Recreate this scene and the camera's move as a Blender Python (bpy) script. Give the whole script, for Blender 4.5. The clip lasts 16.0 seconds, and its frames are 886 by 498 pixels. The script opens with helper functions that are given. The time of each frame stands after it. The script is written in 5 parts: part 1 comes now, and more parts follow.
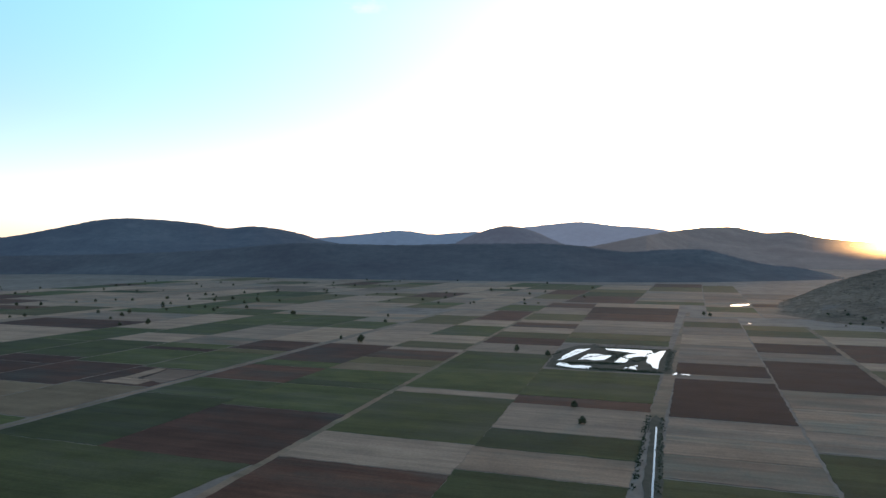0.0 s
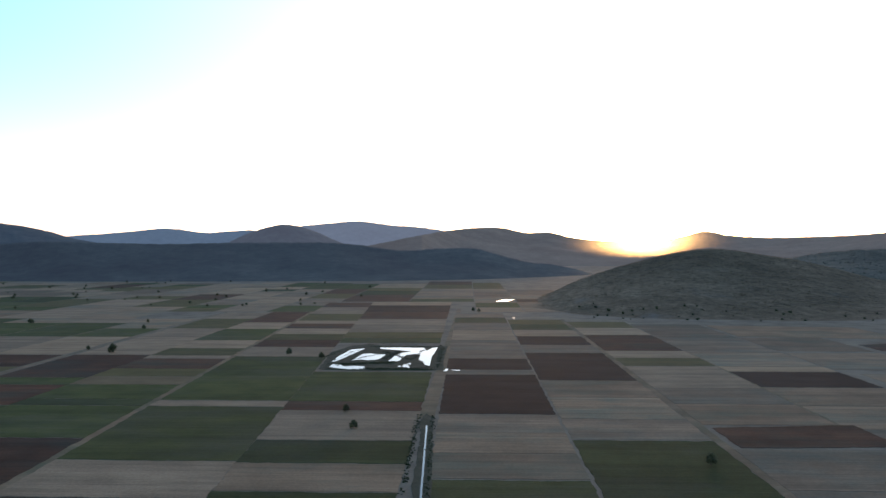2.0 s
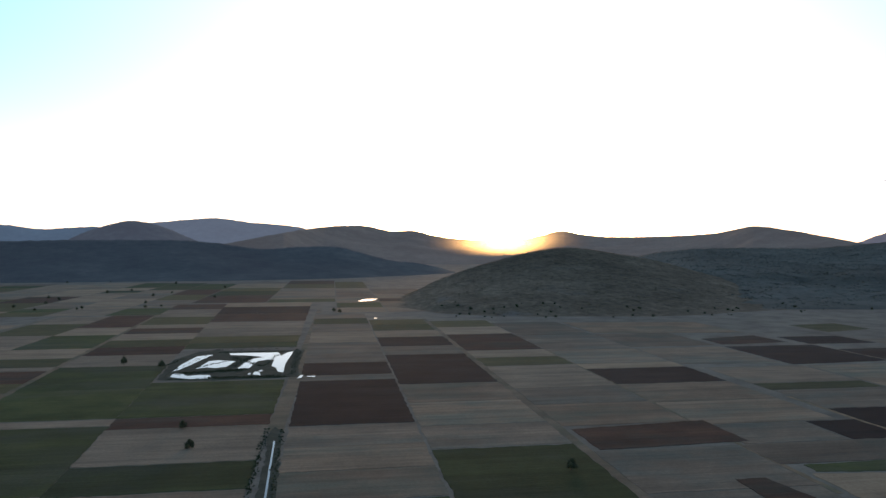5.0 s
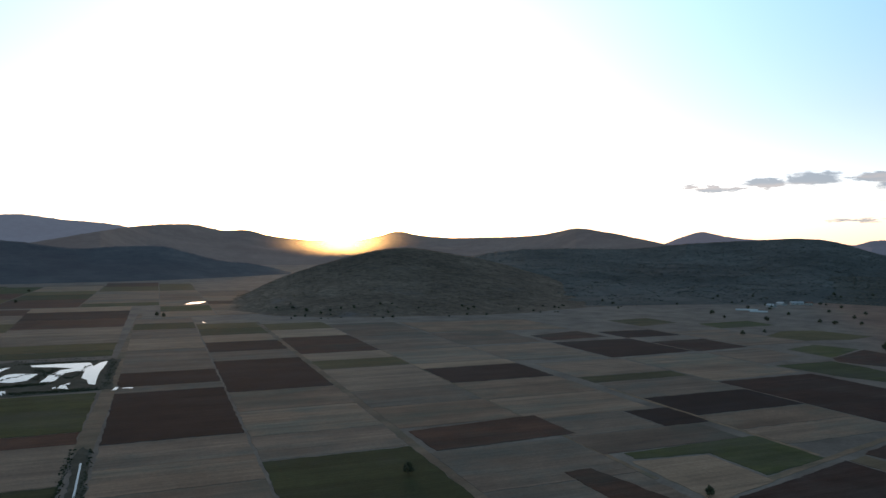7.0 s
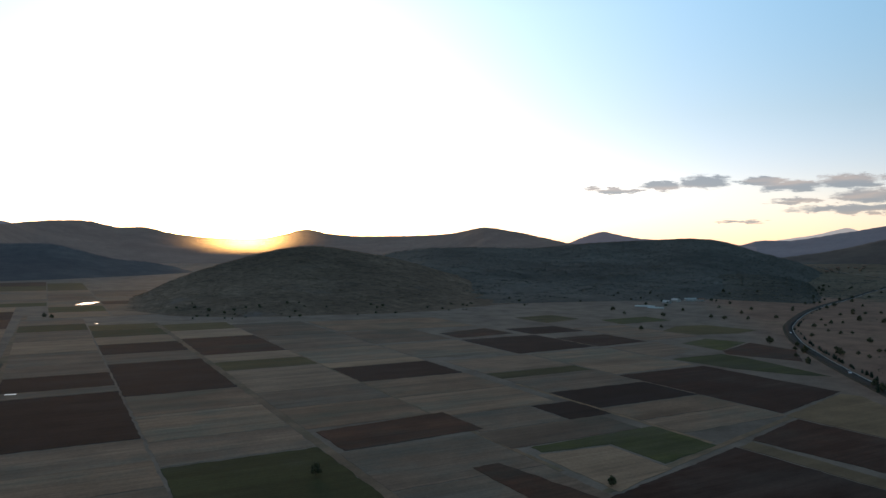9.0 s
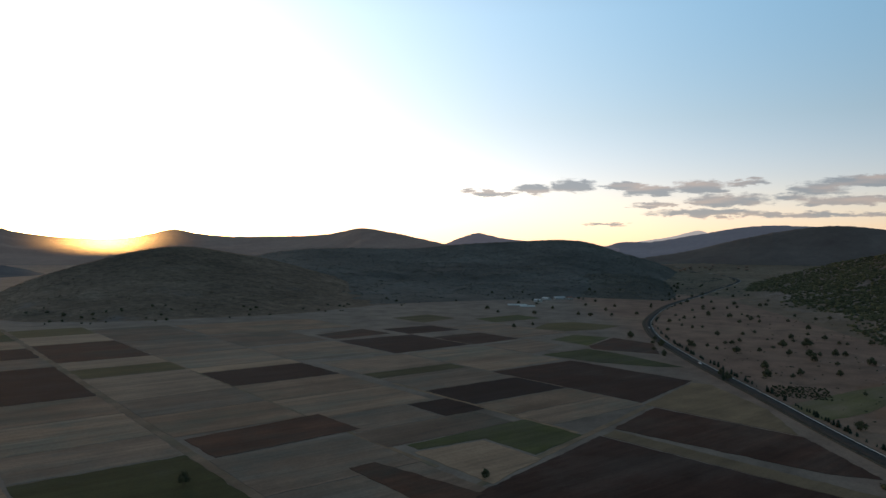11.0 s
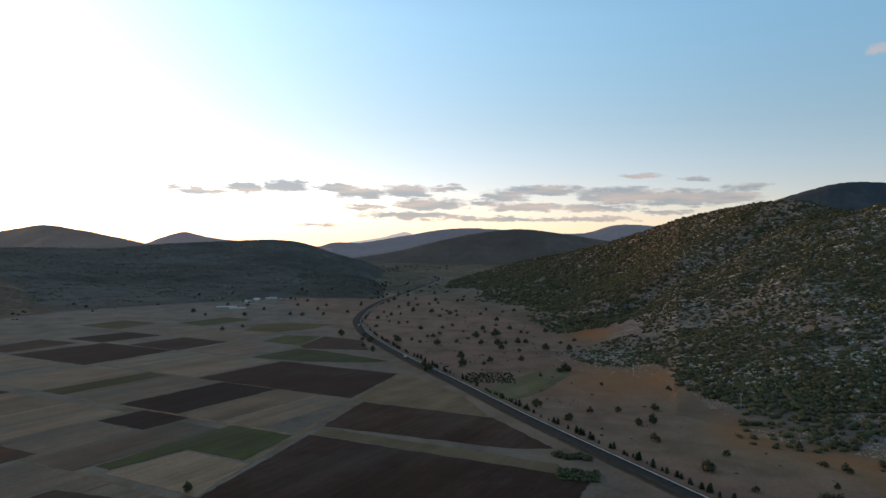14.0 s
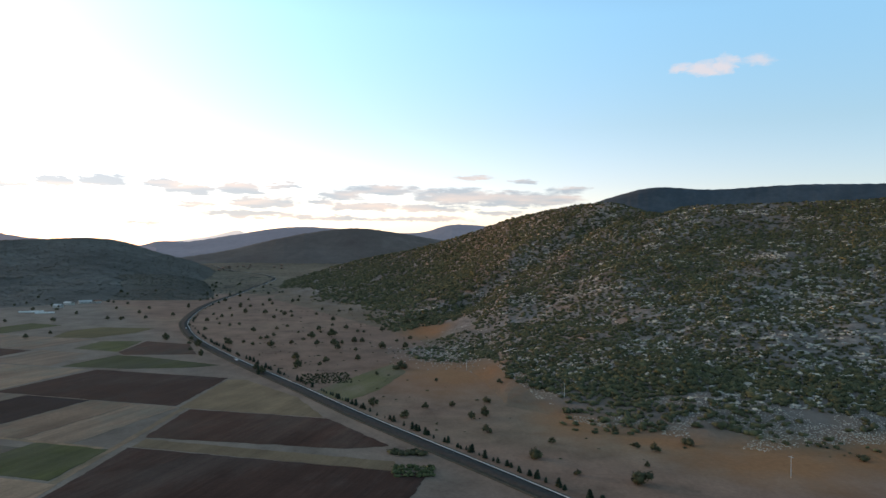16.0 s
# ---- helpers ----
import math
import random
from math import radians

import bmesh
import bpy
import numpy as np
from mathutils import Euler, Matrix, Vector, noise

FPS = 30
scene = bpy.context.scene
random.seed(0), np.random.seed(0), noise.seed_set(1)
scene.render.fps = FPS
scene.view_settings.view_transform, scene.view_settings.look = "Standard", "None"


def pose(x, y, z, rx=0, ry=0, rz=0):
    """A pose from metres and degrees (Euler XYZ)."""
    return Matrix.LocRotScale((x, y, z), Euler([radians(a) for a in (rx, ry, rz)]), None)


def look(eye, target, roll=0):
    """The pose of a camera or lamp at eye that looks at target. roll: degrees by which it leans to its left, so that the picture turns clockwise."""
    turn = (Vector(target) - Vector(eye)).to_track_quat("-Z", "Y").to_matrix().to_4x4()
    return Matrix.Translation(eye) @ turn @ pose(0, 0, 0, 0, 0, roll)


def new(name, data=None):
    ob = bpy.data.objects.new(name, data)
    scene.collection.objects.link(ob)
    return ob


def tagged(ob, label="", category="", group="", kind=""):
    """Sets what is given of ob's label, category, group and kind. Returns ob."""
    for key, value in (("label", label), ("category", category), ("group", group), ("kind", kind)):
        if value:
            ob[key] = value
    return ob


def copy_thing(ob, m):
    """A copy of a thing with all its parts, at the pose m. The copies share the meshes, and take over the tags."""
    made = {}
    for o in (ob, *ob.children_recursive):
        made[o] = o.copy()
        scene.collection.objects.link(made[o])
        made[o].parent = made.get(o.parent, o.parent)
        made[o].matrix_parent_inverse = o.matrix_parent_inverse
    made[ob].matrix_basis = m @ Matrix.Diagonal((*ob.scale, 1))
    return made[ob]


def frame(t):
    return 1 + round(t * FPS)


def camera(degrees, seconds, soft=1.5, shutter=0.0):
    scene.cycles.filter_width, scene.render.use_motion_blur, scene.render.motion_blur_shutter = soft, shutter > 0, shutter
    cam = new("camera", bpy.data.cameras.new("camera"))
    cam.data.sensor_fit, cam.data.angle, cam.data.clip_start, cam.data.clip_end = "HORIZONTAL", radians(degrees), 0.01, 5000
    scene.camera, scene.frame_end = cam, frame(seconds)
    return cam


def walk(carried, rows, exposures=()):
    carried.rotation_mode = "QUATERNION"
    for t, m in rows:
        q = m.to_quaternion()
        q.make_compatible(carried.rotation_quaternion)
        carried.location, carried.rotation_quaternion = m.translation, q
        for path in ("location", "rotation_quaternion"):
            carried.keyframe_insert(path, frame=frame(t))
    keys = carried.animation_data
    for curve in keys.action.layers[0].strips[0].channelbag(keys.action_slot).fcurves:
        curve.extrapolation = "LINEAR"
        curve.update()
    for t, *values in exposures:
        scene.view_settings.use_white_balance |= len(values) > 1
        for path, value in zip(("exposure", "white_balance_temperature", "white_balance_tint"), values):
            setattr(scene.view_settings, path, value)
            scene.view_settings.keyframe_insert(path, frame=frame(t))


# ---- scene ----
cam = camera(63.88, 16.0)
PATH = [
    (0.0, Matrix.Translation((0.00, 0.00, 100.00)) @ pose(0, 0, 0, 89.870, 0, 0.087) @ pose(0, 0, 0, 0, 0, -0.050)),
    (0.5, Matrix.Translation((1.87, 4.05, 99.88)) @ pose(0, 0, 0, 89.832, 0, -6.206) @ pose(0, 0, 0, 0, 0, -0.074)),
    (1.0, Matrix.Translation((3.78, 8.09, 99.77)) @ pose(0, 0, 0, 89.815, 0, -10.874) @ pose(0, 0, 0, 0, 0, -0.079)),
    (1.5, Matrix.Translation((5.75, 12.10, 99.67)) @ pose(0, 0, 0, 89.790, 0, -14.614) @ pose(0, 0, 0, 0, 0, -0.074)),
    (2.0, Matrix.Translation((7.79, 16.09, 99.58)) @ pose(0, 0, 0, 89.787, 0, -17.539) @ pose(0, 0, 0, 0, 0, -0.072)),
    (2.5, Matrix.Translation((9.91, 20.04, 99.50)) @ pose(0, 0, 0, 89.768, 0, -19.845) @ pose(0, 0, 0, 0, 0, -0.055)),
    (3.0, Matrix.Translation((12.09, 23.96, 99.42)) @ pose(0, 0, 0, 89.743, 0, -21.789) @ pose(0, 0, 0, 0, 0, -0.046)),
    (5.5, Matrix.Translation((24.45, 41.40, 99.41)) @ pose(0, 0, 0, 89.683, 0, -31.577) @ pose(0, 0, 0, 0, 0, 0.116)),
    (6.0, Matrix.Translation((25.94, 43.28, 99.42)) @ pose(0, 0, 0, 89.731, 0, -35.714) @ pose(0, 0, 0, 0, 0, 0.167)),
    (6.5, Matrix.Translation((27.24, 44.92, 99.41)) @ pose(0, 0, 0, 89.743, 0, -39.138) @ pose(0, 0, 0, 0, 0, 0.208)),
    (7.0, Matrix.Translation((28.31, 46.27, 99.34)) @ pose(0, 0, 0, 89.708, 0, -41.398) @ pose(0, 0, 0, 0, 0, 0.259)),
    (7.5, Matrix.Translation((29.17, 47.35, 99.20)) @ pose(0, 0, 0, 89.673, 0, -43.305) @ pose(0, 0, 0, 0, 0, 0.313)),
    (8.0, Matrix.Translation((29.87, 48.23, 99.02)) @ pose(0, 0, 0, 89.636, 0, -45.285) @ pose(0, 0, 0, 0, 0, 0.372)),
    (10.5, Matrix.Translation((29.16, 47.50, 97.89)) @ pose(0, 0, 0, 89.779, 0, -55.276) @ pose(0, 0, 0, 0, 0, 0.515)),
    (11.0, Matrix.Translation((29.32, 47.28, 97.78)) @ pose(0, 0, 0, 89.812, 0, -58.578) @ pose(0, 0, 0, 0, 0, 0.533)),
    (11.5, Matrix.Translation((29.53, 47.06, 97.67)) @ pose(0, 0, 0, 89.853, 0, -62.094) @ pose(0, 0, 0, 0, 0, 0.578)),
    (12.0, Matrix.Translation((29.81, 46.88, 97.57)) @ pose(0, 0, 0, 89.893, 0, -65.647) @ pose(0, 0, 0, 0, 0, 0.602)),
    (12.5, Matrix.Translation((30.15, 46.76, 97.47)) @ pose(0, 0, 0, 89.930, 0, -69.419) @ pose(0, 0, 0, 0, 0, 0.615)),
    (13.0, Matrix.Translation((30.56, 46.70, 97.37)) @ pose(0, 0, 0, 89.977, 0, -73.433) @ pose(0, 0, 0, 0, 0, 0.628)),
    (13.5, Matrix.Translation((31.04, 46.62, 97.25)) @ pose(0, 0, 0, 90.022, 0, -77.406) @ pose(0, 0, 0, 0, 0, 0.632)),
    (14.0, Matrix.Translation((31.59, 46.54, 97.11)) @ pose(0, 0, 0, 90.074, 0, -81.401) @ pose(0, 0, 0, 0, 0, 0.659)),
    (14.5, Matrix.Translation((32.20, 46.46, 96.95)) @ pose(0, 0, 0, 90.112, 0, -85.128) @ pose(0, 0, 0, 0, 0, 0.678)),
    (15.0, Matrix.Translation((32.84, 46.36, 96.79)) @ pose(0, 0, 0, 90.124, 0, -88.949) @ pose(0, 0, 0, 0, 0, 0.642)),
    (15.5, Matrix.Translation((33.50, 46.27, 96.62)) @ pose(0, 0, 0, 90.129, 0, -91.979) @ pose(0, 0, 0, 0, 0, 0.643)),
    (16.0, Matrix.Translation((34.16, 46.17, 96.45)) @ pose(0, 0, 0, 90.166, 0, -94.484) @ pose(0, 0, 0, 0, 0, 0.642)),
]
EXPOSURES = ((0.0, 0.80, 6500, 10), (1.5, 0.74, 6500, 10), (3.0, 0.55, 6500, 10), (5.5, 0.26, 6550, 9), (8.0, -0.08, 6750, 9), (10.5, -0.24, 7150, 10), (12.5, -0.22, 7350, 11), (14.0, 0.17, 7300, 11),
             (15.0, 0.46, 7300, 11), (16.0, 0.75, 7300, 11))
walk(cam, PATH, EXPOSURES)
SUN_POWER = 0.65
PUFF_COLOUR = (0.60, 0.48, 0.47)
# ---- light ----
SUN_AZ, SUN_EL = 33.3, 0.75
world = bpy.data.worlds.new("evening_sky")
scene.world = world
world.use_nodes = True
wt = world.node_tree
wt.nodes.clear()


def wn(kind, op=None):
    n = wt.nodes.new(kind)
    if op:
        n.operation = op
    return n


def wmath(op, a, b=None, c=None, clamp=False):
    n = wn("ShaderNodeMath", op)
    n.use_clamp = clamp
    for i, v in enumerate((a, b, c)):
        if v is None:
            continue
        if isinstance(v, (int, float)):
            n.inputs[i].default_value = v
        else:
            wt.links.new(v, n.inputs[i])
    return n.outputs[0]


sky = wn("ShaderNodeTexSky")
sky.sky_type, sky.sun_disc, sky.sun_elevation, sky.sun_rotation = "NISHITA", False, radians(4.2), radians(SUN_AZ)
sky.altitude, sky.air_density, sky.dust_density, sky.ozone_density = 900, 1.0, 0.55, 2.2
coord = wn("ShaderNodeTexCoord").outputs["Generated"]
unit = wn("ShaderNodeVectorMath", "NORMALIZE")
wt.links.new(coord, unit.inputs[0])
xyz = wn("ShaderNodeSeparateXYZ")
wt.links.new(unit.outputs[0], xyz.inputs[0])
azimuth = wmath("MULTIPLY", wmath("ARCTAN2", xyz.outputs[0], xyz.outputs[1]), 180 / math.pi)
elevation = wmath("MULTIPLY", wmath("ARCSINE", xyz.outputs[2]), 180 / math.pi)

# aureole round the low sun: a wide veil and a small hot core
dot = wn("ShaderNodeVectorMath", "DOT_PRODUCT")
wt.links.new(unit.outputs[0], dot.inputs[0])
ce = math.cos(radians(SUN_EL))
dot.inputs[1].default_value = (math.sin(radians(SUN_AZ)) * ce, math.cos(radians(SUN_AZ)) * ce, math.sin(radians(SUN_EL)))
away = wmath("MULTIPLY", wmath("ARCCOSINE", dot.outputs["Value"]), 180 / math.pi)
AUREOLE = ((27.0, 0.85, (1.0, 0.97, 0.92)), (7.0, 1.6, (1.0, 0.82, 0.55)), (3.0, 190.0, (1.0, 0.50, 0.15)))
total = None
for width, power, tint in AUREOLE:
    fall = wmath("POWER", 2.718, wmath("MULTIPLY", wmath("POWER", wmath("DIVIDE", away, width), 1.6), -1.0))
    sc = wn("ShaderNodeVectorMath", "SCALE")
    sc.inputs[0].default_value = [power * v for v in tint]
    wt.links.new(fall, sc.inputs[3])
    if total is None:
        total = sc.outputs[0]
    else:
        add = wn("ShaderNodeVectorMath", "ADD")
        wt.links.new(total, add.inputs[0])
        wt.links.new(sc.outputs[0], add.inputs[1])
        total = add.outputs[0]
# warm band of dusk along the horizon, strongest under the sun
turned = wmath("ABSOLUTE", wmath("SUBTRACT", azimuth, SUN_AZ))
turned = wmath("MINIMUM", turned, wmath("SUBTRACT", 360.0, turned))
flat = wmath("ADD", wmath("POWER", wmath("DIVIDE", turned, 75.0), 2.0), wmath("POWER", wmath("DIVIDE", wmath("ABSOLUTE", elevation), 7.0), 1.5))
dusk = wn("ShaderNodeVectorMath", "SCALE")
dusk.inputs[0].default_value = (0.64, 0.40, 0.44)
wt.links.new(wmath("POWER", 2.718, wmath("MULTIPLY", flat, -1.0)), dusk.inputs[3])
with_dusk = wn("ShaderNodeVectorMath", "ADD")
wt.links.new(total, with_dusk.inputs[0])
wt.links.new(dusk.outputs[0], with_dusk.inputs[1])
total = with_dusk.outputs[0]
gain = wn("ShaderNodeVectorMath", "MULTIPLY")
soft_sky = wn("ShaderNodeHueSaturation")
soft_sky.inputs["Saturation"].default_value = 1.03
wt.links.new(sky.outputs[0], soft_sky.inputs["Color"])
wt.links.new(soft_sky.outputs[0], gain.inputs[0])
# thicker, rosier air low down; clear blue higher up
layer = wn("ShaderNodeValToRGB")
LAYERS = ((0.0, (0.235, 0.210, 0.290)), (0.06, (0.232, 0.224, 0.275)), (0.11, (0.266, 0.264, 0.284)), (0.20, (0.358, 0.386, 0.396)), (0.33, (0.360, 0.365, 0.372)), (0.55, (0.330, 0.300, 0.285)), (1.0, (0.310, 0.270, 0.250)))
while len(layer.color_ramp.elements) < len(LAYERS):
    layer.color_ramp.elements.new(0.5)
for stop, (at_, tone_) in zip(layer.color_ramp.elements, LAYERS):
    stop.position, stop.color = at_, (*tone_, 1)
wt.links.new(wmath("DIVIDE", elevation, 90.0, clamp=True), layer.inputs[0])
wt.links.new(layer.outputs[0], gain.inputs[1])
both = wn("ShaderNodeVectorMath", "ADD")
wt.links.new(gain.outputs[0], both.inputs[0])
wt.links.new(total, both.inputs[1])

# flat evening clouds: azimuth, elevation, half width, half height (degrees), thickness
CLOUDS = ((60.7, 4.54, 0.8, 0.25, 0.8), (62.1, 4.28, 1.2, 0.4, 1.0), (63.6, 4.24, 1.2, 0.26, 0.8), (65.9, 4.6, 2.0, 0.5, 1.0), (68.9, 4.8, 2.2, 0.8, 1.0),
          (72.8, 4.82, 2.0, 0.45, 1.0), (74.9, 4.36, 2.6, 0.6, 1.0), (78.5, 4.63, 2.6, 0.66, 1.0), (81.4, 4.91, 1.8, 0.45, 1.0), (74.9, 3.29, 2.1, 0.28, 0.8),
          (80.3, 3.6, 3.5, 0.75, 1.0), (78.9, 2.68, 4.8, 0.42, 1.0), (71.5, 1.89, 2.0, 0.2, 0.7), (86.5, 4.36, 2.3, 0.85, 0.8), (89.4, 4.73, 4.0, 0.66, 1.0),
          (95.7, 4.3, 4.3, 0.9, 1.0), (100.5, 4.09, 6.0, 0.9, 1.0), (84.8, 3.8, 1.6, 0.36, 0.8), (88.2, 3.46, 3.9, 0.5, 1.0), (93.8, 3.38, 3.7, 0.45, 1.0),
          (85.7, 2.48, 4.4, 0.34, 0.9), (92.6, 2.54, 5.0, 0.28, 0.9), (99.0, 3.06, 2.3, 0.33, 0.9), (96.9, 5.88, 2.1, 0.34, 0.65), (101.0, 5.59, 1.5, 0.28, 0.75), (104.5, 4.9, 2.0, 0.4, 0.7))
PUFFS = ((112.9, 13.93, 1.5, 0.6, 0.75), (114.6, 13.75, 1.5, 0.9, 1.0), (116.0, 13.85, 1.5, 1.15, 1.0), (118.3, 14.1, 2.1, 0.8, 0.5), (-6.1, 18.5, 2.2, 0.7, 0.6))


def cloud_mask(rows, scale_az, scale_el, cut, soft):
    where = wn("ShaderNodeCombineXYZ")
    wt.links.new(wmath("MULTIPLY", azimuth, scale_az), where.inputs[0])
    wt.links.new(wmath("MULTIPLY", elevation, scale_el), where.inputs[1])
    nz = wn("ShaderNodeTexNoise")
    nz.inputs["Scale"].default_value = 1.0
    nz.inputs["Detail"].default_value = 6.0
    nz.inputs["Roughness"].default_value = 0.62
    wt.links.new(where.outputs[0], nz.inputs["Vector"])
    ragged = wn("ShaderNodeTexNoise")
    ragged.inputs["Scale"].default_value, ragged.inputs["Detail"].default_value, ragged.inputs["Roughness"].default_value = 0.9, 5.0, 0.65
    wt.links.new(where.outputs[0], ragged.inputs["Vector"])
    shift = wn("ShaderNodeSeparateColor")
    wt.links.new(ragged.outputs["Color"], shift.inputs[0])
    az_here = wmath("ADD", azimuth, wmath("MULTIPLY", wmath("SUBTRACT", shift.outputs[0], 0.5), 3.2))
    el_here = wmath("ADD", elevation, wmath("MULTIPLY", wmath("SUBTRACT", shift.outputs[1], 0.5), 1.15))
    best = None
    for az, el, wa, we, thick in rows:
        dx = wmath("POWER", wmath("ABSOLUTE", wmath("DIVIDE", wmath("SUBTRACT", az_here, az), wa)), 2.0)
        rise = wmath("DIVIDE", wmath("SUBTRACT", el_here, el), we)
        dy = wmath("POWER", wmath("MAXIMUM", rise, wmath("MULTIPLY", rise, -1.35)), 2.0)
        body = wmath("MULTIPLY", wmath("SUBTRACT", 1.0, wmath("ADD", dx, dy), clamp=True), thick)
        best = body if best is None else wmath("MAXIMUM", best, body)
    lump = wmath("ADD", wmath("MULTIPLY", wmath("SUBTRACT", nz.outputs[0], 0.5), 1.7), wmath("MULTIPLY", best, 1.0))
    edge = wmath("MULTIPLY", wmath("DIVIDE", wmath("SUBTRACT", lump, cut), soft, clamp=True), wmath("MULTIPLY", best, 4.0, clamp=True))
    return edge


def over(below, mask, colour, amount):
    mix = wn("ShaderNodeMix")
    mix.data_type = "RGBA"
    wt.links.new(wmath("MULTIPLY", mask, amount), mix.inputs[0])
    wt.links.new(below, mix.inputs[6])
    if isinstance(colour, tuple):
        mix.inputs[7].default_value = (*colour, 1)
    else:
        wt.links.new(colour, mix.inputs[7])
    return mix.outputs[2]


def over_const(below, mask, colour):
    mix = wn("ShaderNodeMix")
    mix.data_type = "RGBA"
    wt.links.new(mask, mix.inputs[0])
    mix.inputs[6].default_value, mix.inputs[7].default_value = (*below, 1), (*colour, 1)
    return mix.outputs[2]


thin_light = wn("ShaderNodeVectorMath", "SCALE")
wt.links.new(both.outputs[0], thin_light.inputs[0])
thin_light.inputs[3].default_value = 0.10
cloud_tone = wn("ShaderNodeVectorMath", "ADD")
wt.links.new(thin_light.outputs[0], cloud_tone.inputs[0])
where_lit = wn("ShaderNodeCombineXYZ")
wt.links.new(wmath("MULTIPLY", azimuth, 0.22), where_lit.inputs[0])
wt.links.new(wmath("MULTIPLY", elevation, 1.3), where_lit.inputs[1])
lit = wn("ShaderNodeTexNoise")
lit.inputs["Detail"].default_value, lit.inputs["Scale"].default_value = 4.0, 1.0
wt.links.new(where_lit.outputs[0], lit.inputs["Vector"])
rosy = wmath("DIVIDE", wmath("SUBTRACT", lit.outputs[0], 0.44), 0.22, clamp=True)
wt.links.new(over_const((0.215, 0.265, 0.340), rosy, (0.42, 0.365, 0.37)), cloud_tone.inputs[1])
air = over(both.outputs[0], cloud_mask(CLOUDS, 0.6, 2.2, 0.10, 0.5), cloud_tone.outputs[0], 0.88)
air = over(air, cloud_mask(PUFFS, 0.5, 1.1, 0.22, 0.65), PUFF_COLOUR, 0.55)
back = wn("ShaderNodeBackground")
back.inputs["Strength"].default_value = 1.0
wt.links.new(air, back.inputs["Color"])
wt.links.new(back.outputs[0], wn("ShaderNodeOutputWorld").inputs["Surface"])

lamp = bpy.data.lights.new("sun", "SUN")
lamp.energy, lamp.angle, lamp.color = SUN_POWER, radians(30), (1.0, 0.58, 0.32)
sun = new("sun", lamp)
far_sun = Vector(dot.inputs[1].default_value) * 1000
sun.matrix_world = look(far_sun, (0, 0, 0))


# ---- materials ----
def nodes_of(name):
    m = bpy.data.materials.new(name)
    m.use_nodes = True
    nt = m.node_tree
    b = nt.nodes["Principled BSDF"]
    return m, nt, b


def tex_noise(nt, vec, scale, detail=4.0, rough=0.6):
    n = nt.nodes.new("ShaderNodeTexNoise")
    n.inputs["Scale"].default_value = scale
    n.inputs["Detail"].default_value = detail
    n.inputs["Roughness"].default_value = rough
    nt.links.new(vec, n.inputs["Vector"])
    return n.outputs[0]


def mapped(nt, vec, scale, turn=0.0):
    n = nt.nodes.new("ShaderNodeMapping")
    n.inputs["Scale"].default_value = scale
    n.inputs["Rotation"].default_value = (0, 0, turn)
    nt.links.new(vec, n.inputs["Vector"])
    return n.outputs[0]


def ramp(nt, fac, stops):
    n = nt.nodes.new("ShaderNodeValToRGB")
    while len(n.color_ramp.elements) < len(stops):
        n.color_ramp.elements.new(0.5)
    for e, (p, c) in zip(n.color_ramp.elements, stops):
        e.position, e.color = p, (*c, 1) if not isinstance(c, float) else (c, c, c, 1)
    nt.links.new(fac, n.inputs[0])
    return n.outputs[0]


def blend(nt, fac, a, b, how="MIX"):
    n = nt.nodes.new("ShaderNodeMix")
    n.data_type, n.blend_type = "RGBA", how
    for i, v in ((0, fac), (6, a), (7, b)):
        if isinstance(v, (int, float)):
            n.inputs[i].default_value = v
        elif isinstance(v, tuple):
            n.inputs[i].default_value = (*v, 1)
        else:
            nt.links.new(v, n.inputs[i])
    return n.outputs[2]


def bump(nt, b, height, strength, distance):
    n = nt.nodes.new("ShaderNodeBump")
    n.inputs["Strength"].default_value = strength
    n.inputs["Distance"].default_value = distance
    nt.links.new(height, n.inputs["Height"])
    nt.links.new(n.outputs[0], b.inputs["Normal"])


def matte(b, rough=0.95, spec=0.1):
    b.inputs["Roughness"].default_value = rough
    b.inputs["Specular IOR Level"].default_value = spec


